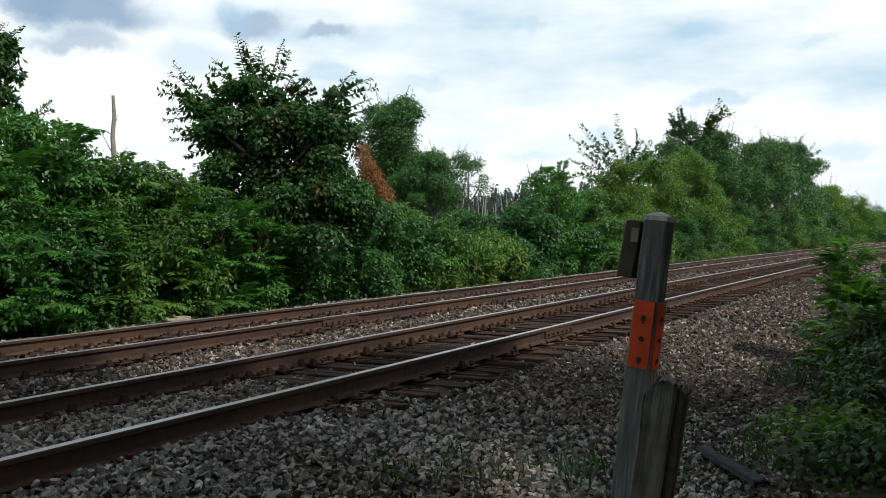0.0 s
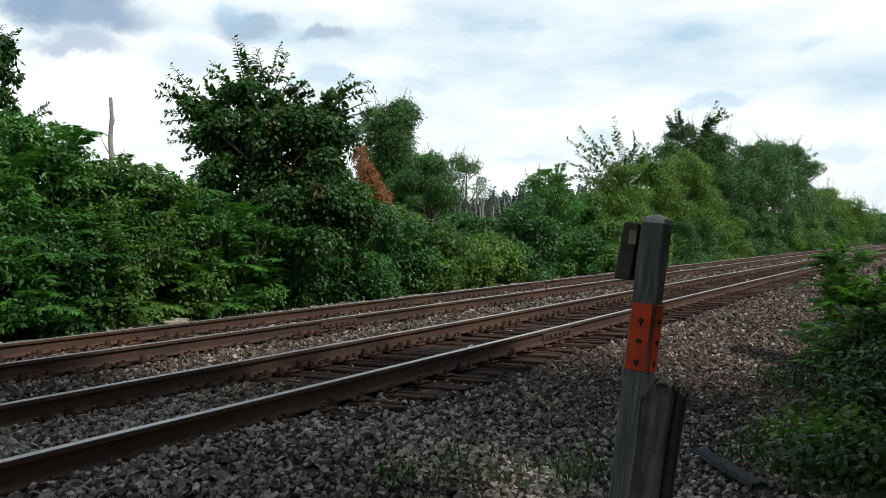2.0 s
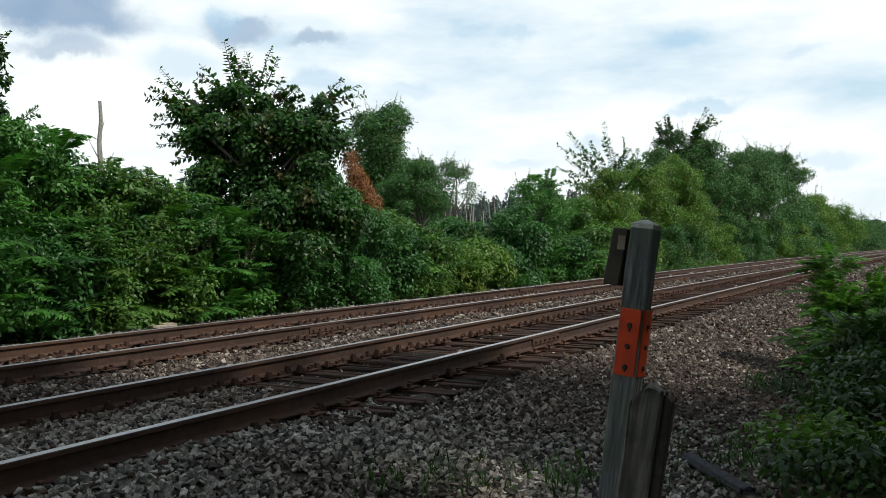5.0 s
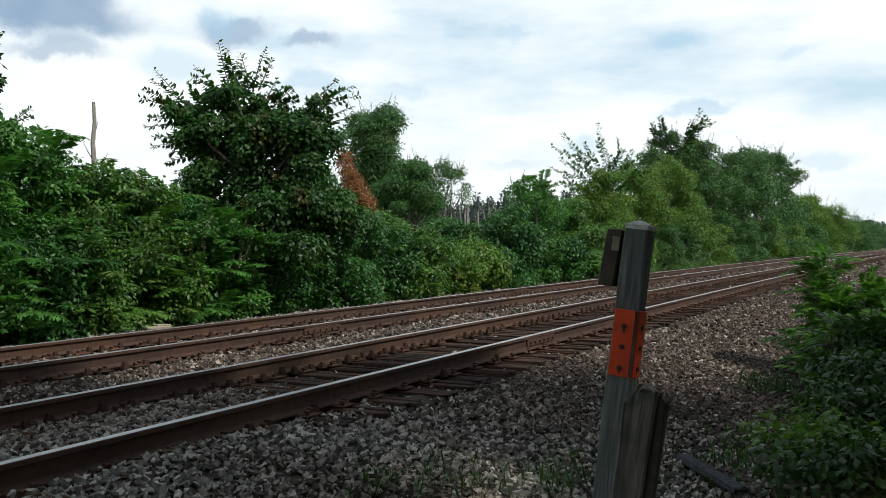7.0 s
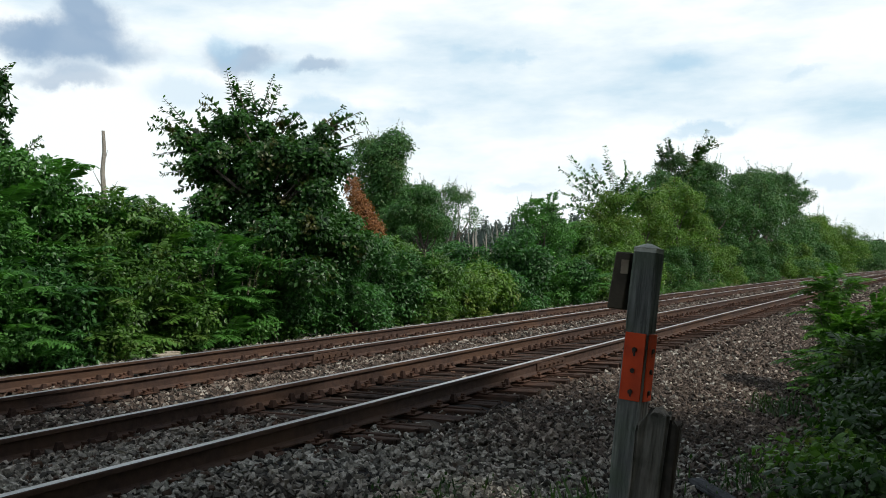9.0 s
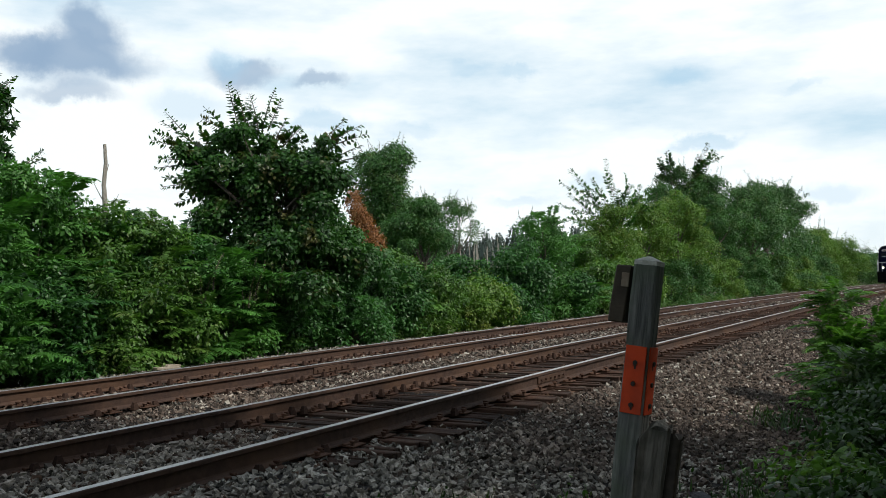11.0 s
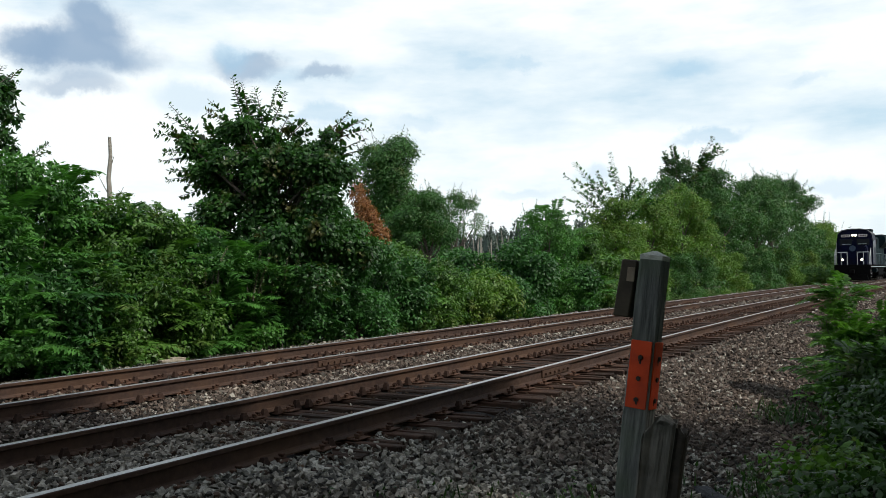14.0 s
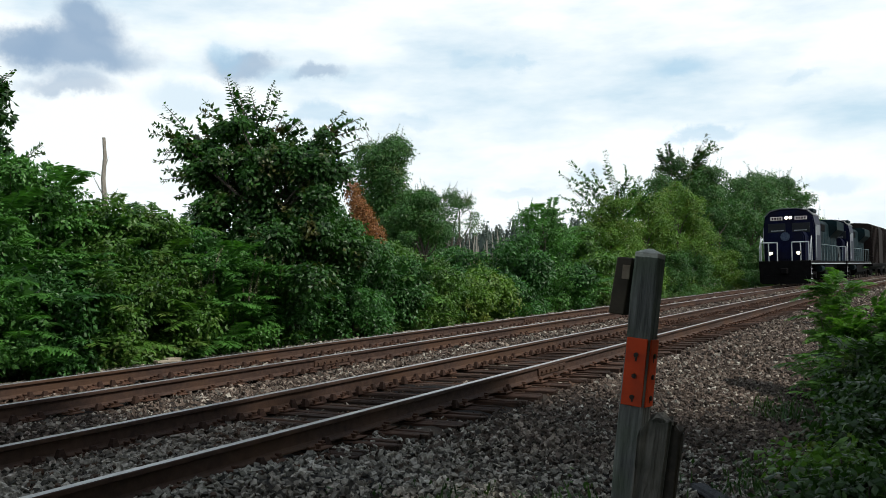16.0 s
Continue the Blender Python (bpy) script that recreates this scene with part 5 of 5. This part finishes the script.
    prism(bm, [(-1.5, 3.75), (-0.95, 3.2), (0.95, 3.2), (1.5, 3.75), (1.5, 4.35), (1.2, 4.5), (-1.2, 4.5), (-1.5, 4.35)], -9.2, -4.6, 0.03)
    part("radiator", bm, M_TEAL, L, "flared radiator section")
    bm = bmesh.new()
    box(bm, -0.98, -2.2, 3.55, 0.98, 1.2, 4.05, 0.03)
    part("air_intake", bm, M_BLACK, hood)
    bm = bmesh.new()
    box(bm, -0.35, -1.0, 4.3, 0.35, 0.4, 4.58, 0.04)
    part("exhaust_stack", bm, M_BLACK, hood)
    bm = bmesh.new()
    for x in (-0.28, 0, 0.28):
        rod(bm, (x, 5.6, 4.72), (x, 6.2, 4.72), 0.035, 0.09)
    rod(bm, (0, 5.7, 4.6), (0, 5.7, 4.72), 0.03)
    rod(bm, (-0.3, 5.7, 4.7), (0.3, 5.7, 4.7), 0.025)
    part("horn", bm, M_BLACK, c)
    bm = bmesh.new()
    for x in (-0.9, 0.9):
        box(bm, x - 0.45, 5.0, 4.56, x + 0.3, 6.6, 4.78, 0.03)
    part("air_conditioner", bm, M_TEAL, c)
    # pilot, steps, tank
    bm = bmesh.new()
    prism(bm, [(-1.45, 0.16), (1.45, 0.16), (1.5, 1.28), (-1.5, 1.28)], F - 0.55, F - 0.30, 0.02)
    prism(bm, [(-1.35, 0.12), (1.35, 0.12), (1.2, 0.62), (-1.2, 0.62)], F - 0.32, F - 0.06, 0.02)
    part("pilot", bm, M_BLACK, L, "black pilot plate with plough")
    bm = bmesh.new()
    box(bm, -0.2, F - 0.4, 0.72, 0.2, F + 0.25, 1.08, 0.05)
    part("coupler", bm, M_BLACK, L)
    for sx in (-1, 1):
        for yy in (F - 0.75, -F + 0.35):
            bm = bmesh.new()
            for k in range(4):
                z = 0.4 + k * 0.29
                box(bm, sx * 1.28 - 0.2, yy - 0.28, z, sx * 1.28 + 0.2, yy + 0.28, z + 0.04, 0.005)
                box(bm, sx * 1.28 - 0.2, yy + 0.25, z, sx * 1.28 + 0.2, yy + 0.285, z + 0.035)
            part("step", bm, M_WHITE if yy > 0 else M_BLACK, L)
    bm = bmesh.new()
    prism(bm, [(-1.2, 0.35), (1.2, 0.35), (1.45, 0.6), (1.45, 1.2), (-1.45, 1.2), (-1.45, 0.6)], -2.4, 2.4, 0.05)
    part("fuel_tank", bm, M_BLACK, L)
    bm = bmesh.new()
    rod(bm, (1.25, 2.6, 1.0), (1.25, 4.0, 1.0), 0.22, seg=12)
    rod(bm, (-1.25, 2.6, 1.0), (-1.25, 4.0, 1.0), 0.22, seg=12)
    part("air_tank", bm, M_TEAL, L)
    # white railings
    for sx in (-1, 1):
        railing(L, "front_handrail", [(sx * 0.42, F - 0.42, 1.52), (sx * 0.92, F - 0.42, 1.52), (sx * 1.38, F - 0.42, 1.52)], 1.12, 0.036)
        railing(L, "corner_handrail", [(sx * 1.47, F - 0.45, 0.75), (sx * 1.47, F - 1.05, 1.45)], 1.55, 0.028)
        railing(L, "side_handrail", [(sx * 1.46, 4.3 - k * 1.55, 1.52) for k in range(9)], 1.05, 0.022, mat=M_RAILING)
        railing(L, "cab_grab_rail", [(sx * 1.56, 7.3, 1.7), (sx * 1.56, 7.2, 1.7)], 1.9, 0.02)
    bm = bmesh.new()
    for sx in (-1, 1):
        box(bm, sx * 1.51 - 0.012, -F + 0.1, 1.30, sx * 1.51 + 0.012, F - 0.45, 1.36)
    part("sill_stripe", bm, M_WHITE, L, "thin white stripe along the sill")
    for yc in (6.2, -6.2):
        truck(L, yc, (-1.9, 0.0, 1.9), 0.52)
    # a short type: everything but the wheels drawn in along its length
    for ob in L.children_recursive:
        if not ob.name.startswith("wheelset"):
            ob.data.transform(Matrix.Diagonal((1, SHORT, 1, 1)))
    for i, (w, y, r) in enumerate(WHEELSETS):
        if w.parent == L:
            w.matrix_basis = Matrix.Translation((0, y * SHORT, r))
            WHEELSETS[i] = (w, y * SHORT, r)
    return L


def boxcar():
    B = tagged(new("boxcar"), "dirty dark brown steel boxcar behind the locomotives", "freight car")
    bm = bmesh.new()
    box(bm, -1.5, -6.4, 1.05, 1.5, 6.4, 1.3, 0.02)
    part("underframe", bm, M_BLACK, B)
    bm = bmesh.new()
    prism(bm, [(-1.5, 1.3), (1.5, 1.3), (1.5, 4.95), (1.2, 5.1), (0, 5.2), (-1.2, 5.1), (-1.5, 4.95)], -6.4, 6.4, 0.03)
    b = part("body", bm, M_BROWN, B)
    for sx in (-1, 1):
        for k in range(13):
            y = -6.2 + k * 1.03
            if abs(y) < 1.7:
                continue
            bm = bmesh.new()
            box(bm, sx * 1.53 - 0.04, y - 0.06, 1.35, sx * 1.53 + 0.04, y + 0.06, 4.9, 0.01)
            part("side_post", bm, M_BROWN, b)
        bm = bmesh.new()
        box(bm, sx * 1.55 - 0.04, -1.6, 1.35, sx * 1.55 + 0.04, 1.6, 4.7, 0.01)
        part("sliding_door", bm, M_BROWN, b)
    bm = bmesh.new()
    for k in range(9):
        box(bm, -1.4, 6.38, 1.6 + k * 0.36, 1.4, 6.45, 1.72 + k * 0.36, 0.02)
    part("end_rib", bm, M_BROWN, b)
    bm = bmesh.new()
    for k in range(8):
        rod(bm, (0.95, 6.52, 1.4 + k * 0.42), (1.4, 6.52, 1.4 + k * 0.42), 0.018, seg=6)
    rod(bm, (0.95, 6.52, 1.2), (0.95, 6.52, 4.6), 0.02, seg=6)
    rod(bm, (1.4, 6.52, 1.2), (1.4, 6.52, 4.6), 0.02, seg=6)
    part("ladder", bm, M_BLACK, B)
    for yc in (4.6, -4.6):
        truck(B, yc, (-0.88, 0.88), 0.42)
    return B


def hopper():
    H = tagged(new("covered_hopper"), "pale grey covered hopper car with rounded sides", "freight car", "hopper cars")
    bm = bmesh.new()
    prism(bm, [(-1.0, 1.5), (1.0, 1.5), (1.5, 2.1), (1.56, 3.2), (1.45, 4.0), (1.0, 4.5), (0.4, 4.66), (-0.4, 4.66), (-1.0, 4.5), (-1.45, 4.0), (-1.56, 3.2), (-1.5, 2.1)], -6.6, 6.6, 0.05)
    b = part("body", bm, M_GREYCAR, H)
    for k in range(3):
        bm = bmesh.new()
        y = -4.2 + 4.2 * k
        prism(bm, [(-0.5, 0.55), (0.5, 0.55), (1.3, 1.9), (-1.3, 1.9)], y - 1.1, y + 1.1, 0.03)
        part("discharge_chute", bm, M_GREYCAR, H)
    for k in range(4):
        bm = bmesh.new()
        rod(bm, (0, -4.8 + 3.2 * k, 4.62), (0, -4.8 + 3.2 * k, 4.78), 0.42, seg=16)
        part("roof_hatch", bm, M_GREYCAR, b)
    bm = bmesh.new()
    box(bm, -1.45, -7.6, 1.05, 1.45, 7.6, 1.28, 0.02)
    for sx in (-1, 1):
        for e in (-1, 1):
            rod(bm, (sx * 1.3, e * 7.4, 1.2), (sx * 1.3, e * 6.6, 3.6), 0.05, seg=6)
    part("underframe", bm, M_BLACK, H)
    for yc in (5.9, -5.9):
        truck(H, yc, (-0.88, 0.88), 0.42)
    return H


LOCO_A = locomotive("dark blue freight locomotive with white handrails and lit headlights")
LOCO_B = locomotive("second dark blue-grey locomotive coupled behind the first", M_PANE)
CAR_A = boxcar()
CAR_B = hopper()
CAR_C = hopper()
# centre of each vehicle behind the leading ditch lights
TRAIN = ((LOCO_A, 8.2), (LOCO_B, 25.9), (CAR_A, 41.9), (CAR_B, 56.8), (CAR_C, 72.6))
# seconds and the place of the leading lights along the track
FRONT = ((0.0, 247.5), (11.3, 119.5), (11.5, 117.1), (12.0, 111.4), (12.5, 105.6), (13.0, 99.8), (13.5, 93.4), (14.0, 86.8), (14.5, 79.8), (15.0, 72.6), (15.5, 64.8), (16.0, 56.8))


def front_at(t):
    return float(np.interp(t, [a for a, _ in FRONT], [b for _, b in FRONT]))


def on_track(s):
    return Matrix.Translation(at(s, FAR_C)) @ Matrix.Rotation(math.pi - turn_at(s), 4, "Z")


def motions():
    steps = [i * 0.5 for i in range(33)]
    for vehicle, back in TRAIN:
        walk(vehicle, [(t, on_track(front_at(t) + back)) for t in steps])
    for w, y, r in WHEELSETS:
        rows = []
        for i in range(16 * FPS + 1):
            t = i / FPS
            rows.append((t, Matrix.Translation((0, y, r)) @ Matrix.Rotation((front_at(t) - 247.5) / r, 4, "X")))
        walk(w, rows)


motions()
